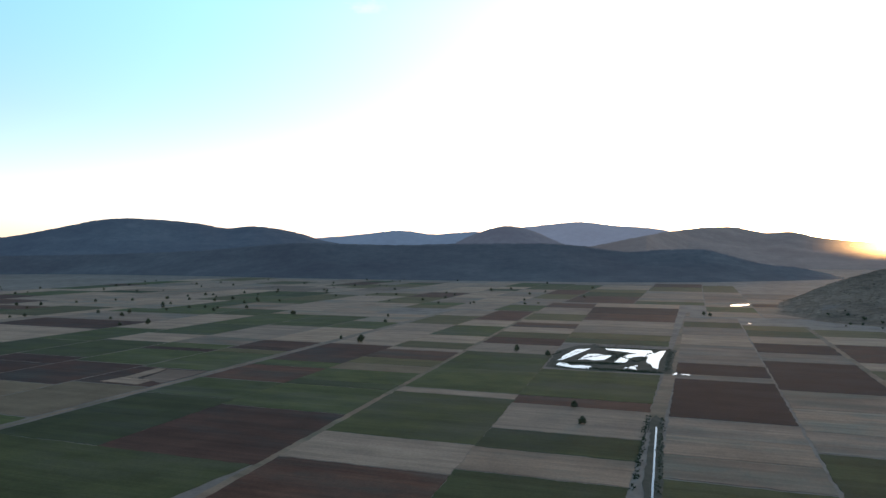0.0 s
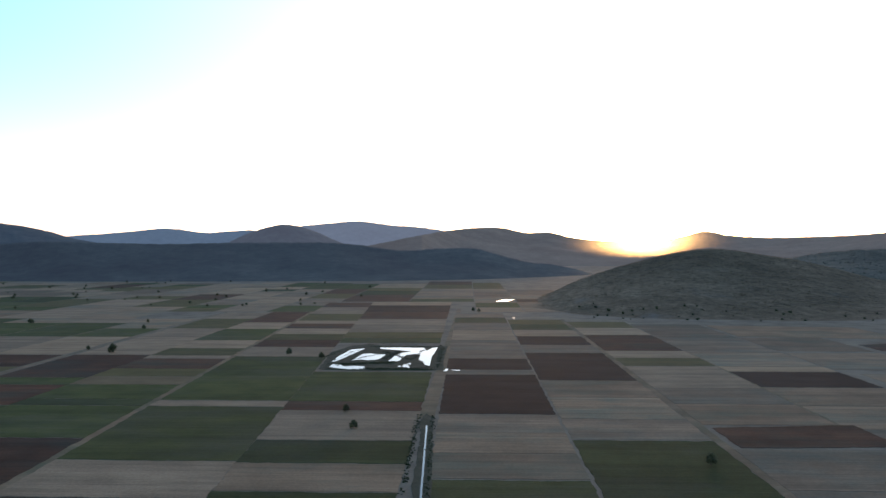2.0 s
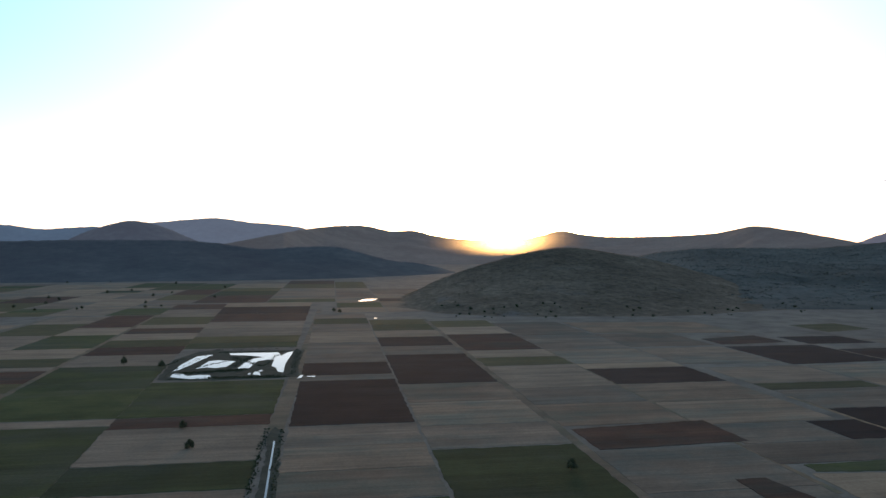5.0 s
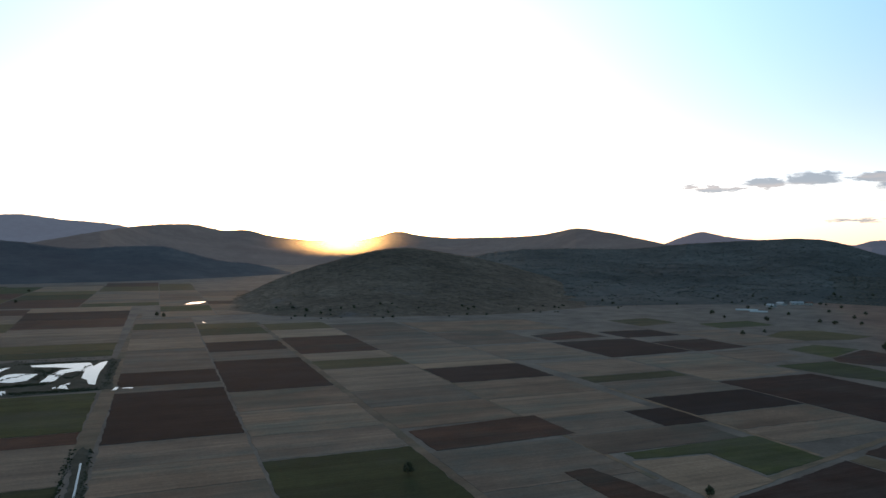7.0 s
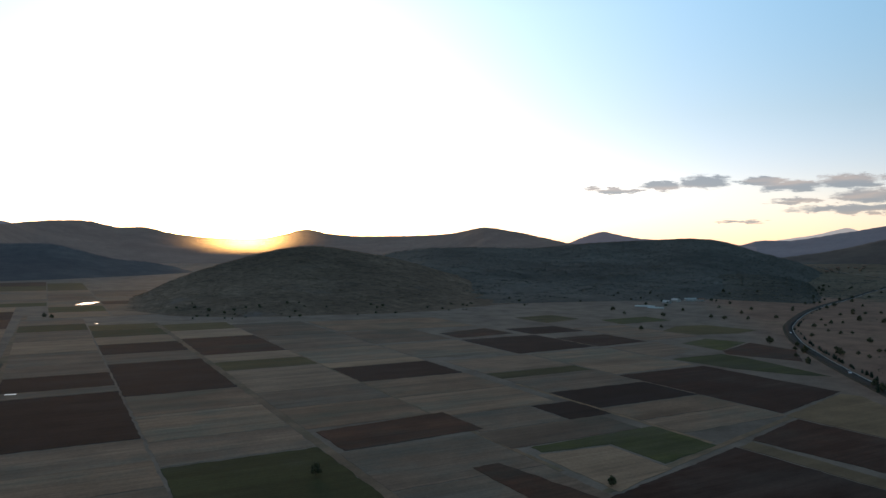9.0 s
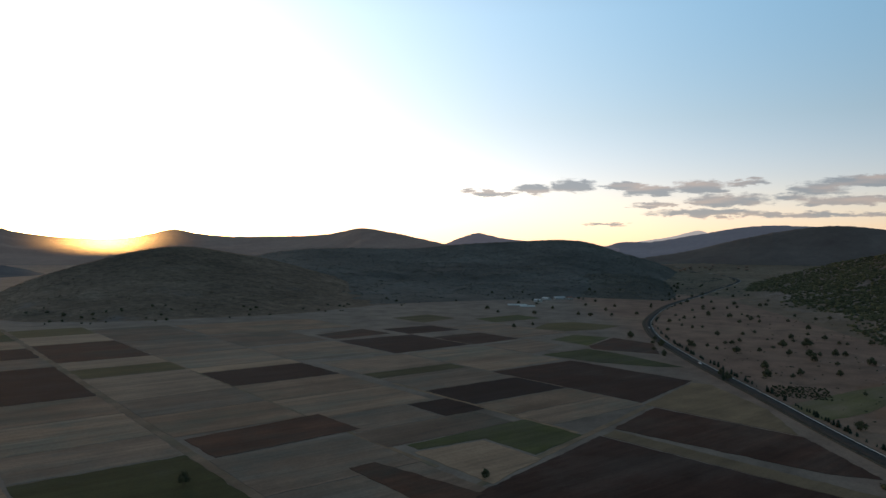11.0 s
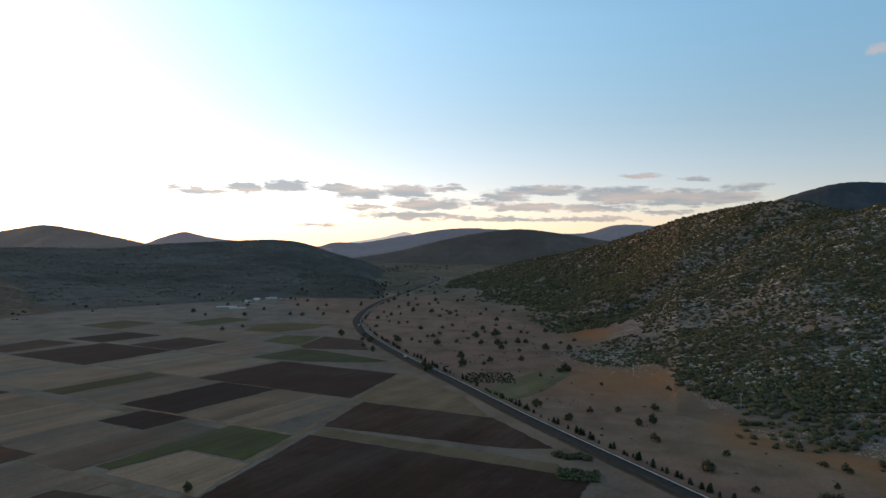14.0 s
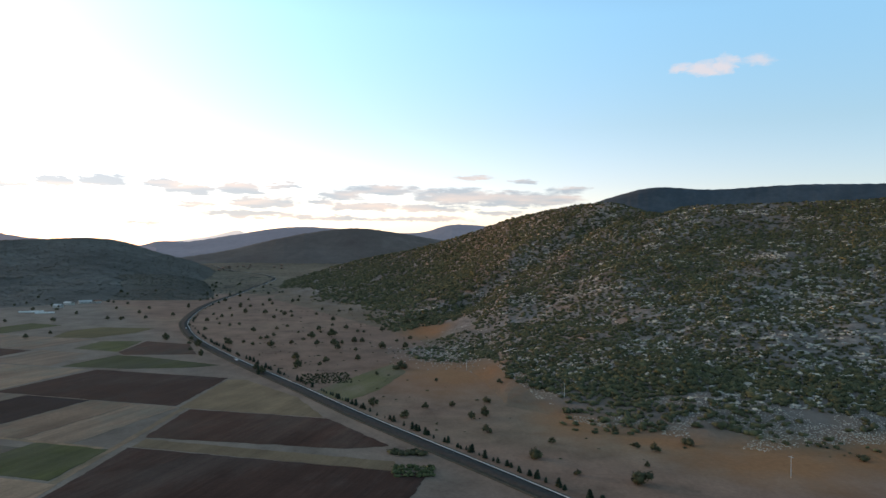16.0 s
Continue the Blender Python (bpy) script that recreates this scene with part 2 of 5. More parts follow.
def crop_material(name, dark, light, rows=0.5, patches=0.6, bumps=0.5, thin=None):
    """Field soil or crop: working lines across the strip, blotches, and a tone of its own for each field."""
    dark, light = ((c[0] * 1.18, c[1] * 0.95, c[2] * 0.79) for c in (dark, light))
    m, nt, b = nodes_of(name)
    matte(b, 0.97, 0.06)
    tc = nt.nodes.new("ShaderNodeTexCoord").outputs["Object"]
    info = nt.nodes.new("ShaderNodeObjectInfo").outputs["Random"]
    shift = nt.nodes.new("ShaderNodeVectorMath")
    shift.operation = "MULTIPLY_ADD"
    nt.links.new(info, shift.inputs[0])
    shift.inputs[1].default_value = (371, 173, 57)
    nt.links.new(tc, shift.inputs[2])
    v = shift.outputs[0]
    lines = tex_noise(nt, mapped(nt, v, (0.010, 0.28, 1)), 1.0, 5.0, 0.7)
    wide = tex_noise(nt, mapped(nt, v, (0.006, 0.07, 1)), 1.0, 3.0, 0.55)
    blot = tex_noise(nt, v, 0.035, 5.0, 0.62)
    grain = tex_noise(nt, v, 0.7, 4.0, 0.7)
    mid = tuple((x + y) / 2 for x, y in zip(dark, light))
    col = ramp(nt, blot, ((0.30, dark), (0.5, mid), (0.72, light)))
    col = blend(nt, patches, mid, col)
    if thin:
        worn = ramp(nt, tex_noise(nt, mapped(nt, v, (0.011, 0.022, 1)), 1.0, 5.0, 0.68), ((0.46, 0.0), (0.66, 0.8)))
        col = blend(nt, worn, col, thin)
    streak = ramp(nt, lines, ((0.32, 0.62), (0.5, 1.0), (0.68, 1.32)))
    col = blend(nt, rows, col, streak, "MULTIPLY")
    band = ramp(nt, wide, ((0.34, 0.74), (0.52, 1.0), (0.68, 1.22)))
    col = blend(nt, 0.6, col, band, "MULTIPLY")
    speck = ramp(nt, grain, ((0.3, 0.75), (0.7, 1.25)))
    col = blend(nt, 0.6, col, speck, "MULTIPLY")
    own = ramp(nt, info, ((0.0, (0.80, 0.82, 0.84)), (0.5, (1.0, 1.0, 1.0)), (1.0, (1.22, 1.16, 1.08))))
    col = blend(nt, 1.0, col, own, "MULTIPLY")
    nt.links.new(col, b.inputs["Base Color"])
    bump(nt, b, lines, bumps, 0.6)
    return m


CROPS = {
    "ploughed": crop_material("ploughed_soil", (0.023, 0.0160, 0.0145), (0.039, 0.0265, 0.0235), 0.35, 0.9, 0.5, (0.044, 0.031, 0.026)),
    "russet": crop_material("russet_ploughed_soil", (0.036, 0.022, 0.018), (0.058, 0.035, 0.028), 0.5, 0.9, 0.7, (0.082, 0.056, 0.042)),
    "tilled": crop_material("tilled_red_soil", (0.056, 0.032, 0.024), (0.092, 0.055, 0.041), 0.45, 0.95, 0.5, (0.060, 0.050, 0.038)),
    "stubble": crop_material("grey_stubble", (0.166, 0.133, 0.104), (0.238, 0.191, 0.149), 0.55, 0.95, 0.5, (0.150, 0.138, 0.104)),
    "straw": crop_material("pale_straw", (0.190, 0.154, 0.120), (0.275, 0.225, 0.172), 0.55, 0.95),
    "fallow": crop_material("fallow_ground", (0.132, 0.103, 0.081), (0.200, 0.157, 0.122), 0.4, 0.95, 0.5, (0.110, 0.108, 0.078)),
    "green": crop_material("green_crop", (0.042, 0.056, 0.022), (0.078, 0.096, 0.038), 0.35, 0.95, 0.5, (0.088, 0.082, 0.048)),
    "deep": crop_material("dark_green_crop", (0.036, 0.047, 0.021), (0.060, 0.074, 0.033), 0.3, 0.9, 0.5, (0.066, 0.062, 0.038)),
    "olive": crop_material("olive_crop", (0.064, 0.064, 0.034), (0.105, 0.102, 0.055), 0.5, 0.8),
    "meadow": crop_material("dry_meadow", (0.130, 0.105, 0.070), (0.200, 0.165, 0.110), 0.25, 0.9),
    "pasture": crop_material("green_pasture", (0.084, 0.096, 0.050), (0.118, 0.126, 0.066), 0.2, 0.8, 0.5, (0.165, 0.125, 0.085)),
    "track": crop_material("dusty_track", (0.148, 0.119, 0.089), (0.215, 0.174, 0.131), 0.2, 0.9, 0.5, (0.095, 0.096, 0.060)),
}


EARTH = ((585, -5, 78, 52), (425, -58, 42, 22), (388, -98, 36, 30), (352, -135, 42, 42), (352, -200, 38, 55), (862, 2, 58, 30))
STONY = ((432, -122, 42, 34), (430, -185, 46, 50), (420, -240, 46, 50), (560, -66, 66, 15), (478, -74, 40, 15), (650, -58, 50, 14), (716, -20, 62, 52))


def soil_patches(nt, v, col, patches, dark, light, most):
    """Soil of another colour lying bare in some places."""
    spread = tex_noise(nt, v, 0.03, 5.0, 0.65)
    best = None
    for x, y, rx, ry in patches:
        at = nt.nodes.new("ShaderNodeVectorMath")
        at.operation = "SUBTRACT"
        nt.links.new(v, at.inputs[0])
        at.inputs[1].default_value = (x, y, 0)
        wide = nt.nodes.new("ShaderNodeVectorMath")
        wide.operation = "MULTIPLY"
        nt.links.new(at.outputs[0], wide.inputs[0])
        wide.inputs[1].default_value = (1 / rx, 1 / ry, 0)
        size = nt.nodes.new("ShaderNodeVectorMath")
        size.operation = "LENGTH"
        nt.links.new(wide.outputs[0], size.inputs[0])
        if best is None:
            best = size.outputs["Value"]
        else:
            low = nt.nodes.new("ShaderNodeMath")
            low.operation = "MINIMUM"
            nt.links.new(best, low.inputs[0])
            nt.links.new(size.outputs["Value"], low.inputs[1])
            best = low.outputs[0]
    total = nt.nodes.new("ShaderNodeMath")
    total.operation = "MULTIPLY_ADD"
    nt.links.new(spread, total.inputs[0])
    total.inputs[1].default_value = 1.6
    nt.links.new(best, total.inputs[2])
    low = nt.nodes.new("ShaderNodeMapRange")
    nt.links.new(total.outputs[0], low.inputs[0])
    low.inputs[1].default_value, low.inputs[2].default_value, low.inputs[3].default_value, low.inputs[4].default_value = 1.0, 2.1, most, 0.0
    tone = ramp(nt, tex_noise(nt, v, 0.012, 4.0, 0.6), ((0.3, dark), (0.7, light)))
    tone = blend(nt, 0.5, tone, ramp(nt, tex_noise(nt, v, 0.35, 4.0, 0.7), ((0.3, 0.7), (0.7, 1.3))), "MULTIPLY")
    return blend(nt, low.outputs[0], col, tone)


def orange_earth(nt, v, col):
    col = soil_patches(nt, v, col, EARTH, (0.27, 0.122, 0.054), (0.36, 0.164, 0.070), 0.92)
    return soil_patches(nt, v, col, STONY, (0.150, 0.113, 0.090), (0.200, 0.156, 0.126), 0.85)


def ground_material():
    m, nt, b = nodes_of("dry_plain")
    matte(b, 0.97, 0.06)
    v = nt.nodes.new("ShaderNodeTexCoord").outputs["Object"]
    big = tex_noise(nt, v, 0.0035, 4.0, 0.55)
    mid = tex_noise(nt, v, 0.03, 5.0, 0.65)
    fine = tex_noise(nt, v, 0.5, 4.0, 0.7)
    col = ramp(nt, big, ((0.35, (0.212, 0.120, 0.079)), (0.55, (0.252, 0.147, 0.096)), (0.72, (0.232, 0.156, 0.096))))
    side = nt.nodes.new("ShaderNodeVectorMath")
    side.operation = "DOT_PRODUCT"
    nt.links.new(v, side.inputs[0])
    side.inputs[1].default_value = (0.47, -0.88, 0)
    beyond = nt.nodes.new("ShaderNodeMapRange")
    nt.links.new(side.outputs["Value"], beyond.inputs[0])
    beyond.inputs[1].default_value, beyond.inputs[2].default_value = 110.0, 175.0
    col = blend(nt, beyond.outputs[0], ramp(nt, big, ((0.35, (0.178, 0.134, 0.099)), (0.65, (0.222, 0.170, 0.127)))), col)
    col = blend(nt, 0.8, col, ramp(nt, mid, ((0.3, 0.52), (0.5, 0.92), (0.72, 1.25))), "MULTIPLY")
    col = blend(nt, 0.6, col, ramp(nt, fine, ((0.3, 0.75), (0.7, 1.25))), "MULTIPLY")
    col = orange_earth(nt, v, col)
    nt.links.new(col, b.inputs["Base Color"])
    bump(nt, b, mid, 0.4, 1.0)
    return m


CX, CY = 30.0, 46.0
# centre of the sun glare imitated on the sunward ridge
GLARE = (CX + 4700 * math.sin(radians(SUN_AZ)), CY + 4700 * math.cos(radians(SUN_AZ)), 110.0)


def hill_material(name, low, mid, high, glare_mix, scale=0.02, earth=False, haze_glow=None, grain=0.8, stony=False):
    """Scrub-covered slope. A horizon ridge can turn see-through to imitate sun glare; distant ranges emit painted light
    for hazy air.
    """
    m, nt, b = nodes_of(name)
    matte(b, 0.98, 0.04)
    v = nt.nodes.new("ShaderNodeTexCoord").outputs["Object"]
    a = tex_noise(nt, v, scale, 6.0, 0.7)
    c = tex_noise(nt, v, scale * 7, 5.0, 0.7)
    d = tex_noise(nt, v, scale * 0.22, 3.0, 0.55)
    col = ramp(nt, a, ((0.32, low), (0.52, mid), (0.72, high)))
    col = blend(nt, grain, col, ramp(nt, c, ((0.32, 0.5), (0.5, 1.0), (0.7, 1.6))), "MULTIPLY")
    col = blend(nt, 0.7, col, ramp(nt, d, ((0.35, 0.7), (0.65, 1.3))), "MULTIPLY")
    if earth:
        split = nt.nodes.new("ShaderNodeSeparateXYZ")
        nt.links.new(v, split.inputs[0])
        rim = nt.nodes.new("ShaderNodeMath")
        rim.operation = "MULTIPLY_ADD"
        nt.links.new(a, rim.inputs[0])
        rim.inputs[1].default_value = 22.0
        nt.links.new(split.outputs[2], rim.inputs[2])
        foot = nt.nodes.new("ShaderNodeMapRange")
        nt.links.new(rim.outputs[0], foot.inputs[0])
        foot.inputs[1].default_value, foot.inputs[2].default_value = 10.0, 26.0
        grass = ramp(nt, tex_noise(nt, v, 0.03, 5.0, 0.65), ((0.3, (0.125, 0.087, 0.056)), (0.5, (0.180, 0.125, 0.080)), (0.72, (0.225, 0.160, 0.100))))
        col = blend(nt, foot.outputs[0], grass, col)
        col = orange_earth(nt, v, col)
    if stony:
        up = nt.nodes.new("ShaderNodeSeparateXYZ")
        nt.links.new(v, up.inputs[0])
        low_down = nt.nodes.new("ShaderNodeMapRange")
        nt.links.new(up.outputs[2], low_down.inputs[0])
        low_down.inputs[1].default_value, low_down.inputs[2].default_value, low_down.inputs[3].default_value, low_down.inputs[4].default_value = 4.0, 34.0, 1.0, 0.25
        bare = ramp(nt, tex_noise(nt, mapped(nt, v, (1.0, 1.0, 6.0)), 0.011, 5.0, 0.65), ((0.58, 0.0), (0.72, 1.0)))
        bare = blend(nt, 1.0, bare, low_down.outputs[0], "MULTIPLY")
        col = blend(nt, bare, col, (0.150, 0.124, 0.108))
    nt.links.new(col, b.inputs["Base Color"])
    bump(nt, b, c, 0.75 * grain, 3.0)
    # light emitted by the slope itself imitates hazy air before it
    if haze_glow:
        b.inputs["Emission Color"].default_value = (*haze_glow, 1)
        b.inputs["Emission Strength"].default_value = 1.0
    # solid ridge made see-through round the sun, so bright sky imitates glare
    if glare_mix > 0:
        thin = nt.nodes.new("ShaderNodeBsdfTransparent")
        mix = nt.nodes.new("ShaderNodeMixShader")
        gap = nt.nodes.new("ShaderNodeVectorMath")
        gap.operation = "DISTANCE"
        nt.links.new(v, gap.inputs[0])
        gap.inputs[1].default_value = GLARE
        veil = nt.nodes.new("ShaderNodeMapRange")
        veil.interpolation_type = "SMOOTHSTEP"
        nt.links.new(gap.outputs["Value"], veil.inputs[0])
        veil.inputs[1].default_value, veil.inputs[2].default_value, veil.inputs[3].default_value, veil.inputs[4].default_value = 30.0, 700.0, glare_mix, 0.0
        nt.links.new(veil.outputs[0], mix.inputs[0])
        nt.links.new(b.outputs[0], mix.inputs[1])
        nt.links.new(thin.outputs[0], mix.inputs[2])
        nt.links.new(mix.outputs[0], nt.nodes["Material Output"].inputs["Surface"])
    return m


def simple_material(name, dark, light, scale=1.0, rough=0.9, spec=0.2, metal=0.0, island=False):
    m, nt, b = nodes_of(name)
    matte(b, rough, spec)
    b.inputs["Metallic"].default_value = metal
    v = nt.nodes.new("ShaderNodeTexCoord").outputs["Object"]
    f = tex_noise(nt, v, scale, 4.0, 0.65)
    col = ramp(nt, f, ((0.3, dark), (0.7, light)))
    if island:
        own = nt.nodes.new("ShaderNodeNewGeometry").outputs["Random Per Island"]
        col = blend(nt, 1.0, col, ramp(nt, own, ((0.0, (0.62, 0.66, 0.62)), (0.5, (1.0, 1.0, 1.0)), (1.0, (1.45, 1.35, 1.2)))), "MULTIPLY")
    nt.links.new(col, b.inputs["Base Color"])
    return m


M_GROUND = ground_material()
M_BIG_HILL = hill_material("stony_scrub_slope", (0.140, 0.105, 0.082), (0.190, 0.148, 0.118), (0.250, 0.202, 0.165), 0.0, 0.02, True)
M_VALLEY = hill_material("valley_meadow", (0.120, 0.090, 0.058), (0.160, 0.118, 0.076), (0.195, 0.150, 0.098), 0.0, 0.012)
M_RISE = hill_material("wooded_rise", (0.070, 0.060, 0.047), (0.094, 0.081, 0.063), (0.128, 0.108, 0.084), 0.0, 0.012, grain=0.4)
M_NEAR_HILL = hill_material("wooded_hill", (0.112, 0.076, 0.050), (0.150, 0.101, 0.066), (0.200, 0.136, 0.090), 0.0, 0.012, stony=True)
M_SCRUB = simple_material("evergreen_scrub", (0.060, 0.057, 0.029), (0.110, 0.102, 0.052), 0.05, 0.9, 0.1, island=True)
M_WOOD_SCRUB = simple_material("dark_woodland", (0.122, 0.084, 0.053), (0.162, 0.112, 0.070), 0.03, 0.95, 0.05, island=True)
M_RIDGE = hill_material("dark_scrub_ridge", (0.086, 0.074, 0.060), (0.112, 0.097, 0.079), (0.148, 0.128, 0.104), 0.0, 0.012, grain=0.35, stony=True)
M_RIDGE_SCRUB = simple_material("dark_ridge_scrub", (0.096, 0.083, 0.065), (0.134, 0.116, 0.091), 0.03, 0.95, 0.05, island=True)
M_ROCK = simple_material("pale_limestone", (0.35, 0.295, 0.24), (0.54, 0.465, 0.385), 0.6, 0.9, 0.2, island=True)
M_LEAF = simple_material("tree_leaves", (0.044, 0.040, 0.021), (0.082, 0.073, 0.036), 0.8, 0.85, 0.15, island=True)
M_NEEDLE = simple_material("conifer_needles", (0.016, 0.024, 0.014), (0.036, 0.046, 0.024), 0.8, 0.85, 0.15, island=True)
M_BARK = simple_material("bark", (0.05, 0.035, 0.025), (0.10, 0.075, 0.055), 3.0)
M_ASPHALT = simple_material("worn_asphalt", (0.046, 0.040, 0.034), (0.068, 0.060, 0.052), 0.35, 1.0, 0.03)
M_LINE = simple_material("kerb_concrete", (0.42, 0.39, 0.345), (0.56, 0.525, 0.47), 0.8, 0.8, 0.2)
M_SHOULDER = simple_material("dark_grassy_shoulder", (0.062, 0.050, 0.036), (0.100, 0.080, 0.056), 0.25, 1.0, 0.02)
M_GRAVEL = simple_material("gravel_verge", (0.125, 0.092, 0.066), (0.185, 0.140, 0.102), 0.5, 1.0, 0.03)
M_MUD = simple_material("wet_bank_mud", (0.066, 0.057, 0.039), (0.112, 0.094, 0.066), 0.12, 1.0, 0.02)
M_SAPLING = simple_material("sapling_leaves", (0.075, 0.082, 0.036), (0.120, 0.122, 0.058), 0.3, 0.9, 0.1, island=True)
M_REED = simple_material("bank_reeds", (0.030, 0.032, 0.016), (0.062, 0.060, 0.029), 0.3, 1.0, 0.02, island=True)
M_WALL = simple_material("whitewashed_wall", (0.40, 0.36, 0.31), (0.54, 0.49, 0.43), 0.5)
M_TILE = simple_material("roof_sheet", (0.36, 0.33, 0.29), (0.52, 0.48, 0.43), 0.6, 0.5, 0.4)
M_CLAY = simple_material("clay_tiles", (0.20, 0.09, 0.06), (0.32, 0.16, 0.10), 0.8)
M_DARK = simple_material("dark_opening", (0.02, 0.02, 0.022), (0.04, 0.04, 0.045), 1.0, 0.3, 0.5)
M_FILM = simple_material("greenhouse_film", (0.46, 0.42, 0.36), (0.60, 0.55, 0.47), 0.2, 0.5, 0.5)
M_CONCRETE = simple_material("pole_concrete", (0.42, 0.40, 0.36), (0.56, 0.53, 0.48), 1.5)
M_PAINT = simple_material("white_car_paint", (0.74, 0.74, 0.74), (0.80, 0.80, 0.80), 0.5, 0.25, 0.5)
M_RUBBER = simple_material("tyre_rubber", (0.02, 0.02, 0.02), (0.035, 0.035, 0.035), 4.0)
M_RIM = simple_material("alloy_rim", (0.45, 0.45, 0.46), (0.60, 0.60, 0.61), 4.0, 0.35, 0.5, 0.8)


def water_material():
    m, nt, b = nodes_of("still_water")
    b.inputs["Base Color"].default_value = (0.035, 0.045, 0.045, 1)
    b.inputs["Roughness"].default_value = 0.03
    b.inputs["Specular IOR Level"].default_value = 0.5
    b.inputs["IOR"].default_value = 1.33
    return m


M_WATER = water_material()

# ---- building helpers ----
GRID = radians(19.5)


def plan(s, d):
    """Field coordinates (across, along the strips) to the world."""
    return s * math.cos(GRID) + d * math.sin(GRID), -s * math.sin(GRID) + d * math.cos(GRID)


def tri_mesh(name, verts, tris):
    """A mesh of triangles from arrays."""
    v, f = np.asarray(verts, np.float32), np.asarray(tris, np.int32)
    me = bpy.data.meshes.new(name)
    me.vertices.add(len(v))
    me.vertices.foreach_set("co", v.ravel())
    me.loops.add(f.size)
    me.loops.foreach_set("vertex_index", f.ravel())
    me.polygons.add(len(f))
    me.polygons.foreach_set("loop_start", np.arange(0, f.size, 3, dtype=np.int32))
    me.update(calc_edges=True)
    return me


def put(name, me, material, parent=None, label="", smooth=False):
    ob = new(name, me)
    me.materials.append(material)
    if smooth:
        me.polygons.foreach_set("use_smooth", np.ones(len(me.polygons), bool))
    if parent:
        ob.parent = parent
    return tagged(ob, label)


def part(name, bm, material, parent, label=""):
    me = bpy.data.meshes.new(name)
    bm.to_mesh(me)
    bm.free()
    return put(name, me, material, parent, label)


def box(x0, x1, y0, y1, z0, z1, bevel=0.0):
    bm = bmesh.new()
    bmesh.ops.create_cube(bm, size=1, matrix=Matrix.Translation(((x0 + x1) / 2, (y0 + y1) / 2, (z0 + z1) / 2)) @ Matrix.Diagonal((x1 - x0, y1 - y0, z1 - z0, 1)))
    if bevel:
        bmesh.ops.bevel(bm, geom=bm.edges[:], offset=bevel, segments=2, affect="EDGES")
    return bm


def tube(points, radii, sides=7):
    """A tapered tube along points, closed at its ends."""
    bm = bmesh.new()
    rings = []
    for i, p in enumerate(points):
        p = Vector(p)
        way = (Vector(points[min(i + 1, len(points) - 1)]) - Vector(points[max(i - 1, 0)])).normalized()
        turn = way.to_track_quat("Z", "Y").to_matrix()
        rings.append([bm.verts.new(p + turn @ Vector((math.cos(a) * radii[i], math.sin(a) * radii[i], 0))) for a in np.arange(sides) * 2 * math.pi / sides])
    for a, b in zip(rings, rings[1:]):
        for i in range(sides):
            bm.faces.new((a[i], a[(i + 1) % sides], b[(i + 1) % sides], b[i]))
    bm.faces.new(rings[0][::-1])
    bm.faces.new(rings[-1])
    return bm


def wobble(x, y, scale, seed=0.0, octaves=4):
    return noise.fractal(Vector((x * scale, y * scale, seed)), 0.9, 2.1, octaves)


# ---- hills and ranges ----
def polar(x, y):
    dx, dy = x - CX, y - CY
    return math.degrees(math.atan2(dx, dy)), math.hypot(dx, dy)


def make_height(row):
    az, el, foot, crest, rough, seed = (row[k] for k in ("az", "el", "foot", "crest", "rough", "seed"))

    ravine = [Vector((CX + q * math.sin(radians(p)), CY + q * math.cos(radians(p)))) for p, q in row["ravine"]]

    def height(a, r):
        if a < az[0] or a > az[-1]:
            return -2.0
        rf, rc = np.interp(a, az, foot), np.interp(a, az, crest)
        e = np.interp(a, az, el) + rough * 0.035 * noise.fractal(Vector((a * 2.2, seed, 0)), 0.8, 2.1, 4)
        top = 98.0 + rc * math.tan(radians(e))
        fade = min(1.0, (a - az[0]) / 1.5, (az[-1] - a) / 1.5)
        u = (r - rf) / (rc - rf)
        if u <= 0:
            return -0.3 + 20 * u
        if u <= 1:
            x, y = r * math.sin(radians(a)), r * math.cos(radians(a))
            shape = row["bow"] * u * u + (1 - row["bow"]) * u
            spur = noise.fractal(Vector((x * 0.0028, y * 0.0028, seed)), 0.9, 2.0, 5) * row["spur"]
            fine = noise.fractal(Vector((x * 0.02, y * 0.02, seed)), 0.9, 2.0, 3) * row["fine"]
            z = top * (shape + spur * u * (1 - u)) + fine * min(1, u * 5) * (1 - u ** 4)
        else:
            z = top * max(0.0, 1 - (u - 1) * 1.4) if u < 1.4 and r < 4955 else -8.0
        if ravine and u > 0:
            here = Vector((CX + r * math.sin(radians(a)), CY + r * math.cos(radians(a))))
            here += Vector((noise.fractal(Vector((here.x * 0.01, here.y * 0.01, 3.0)), 0.9, 2.0, 3), noise.fractal(Vector((here.x * 0.01, here.y * 0.01, 8.0)), 0.9, 2.0, 3))) * 22
            gap = min((here - p - (q - p) * max(0.0, min(1.0, (here - p).dot(q - p) / (q - p).length_squared))).length for p, q in zip(ravine, ravine[1:]))
            z -= 17.0 * math.exp(-(gap / 34.0) ** 2) * min(1.0, u * 3)
        return -0.6 + (z + 0.6) * max(0.0, fade)

    return height


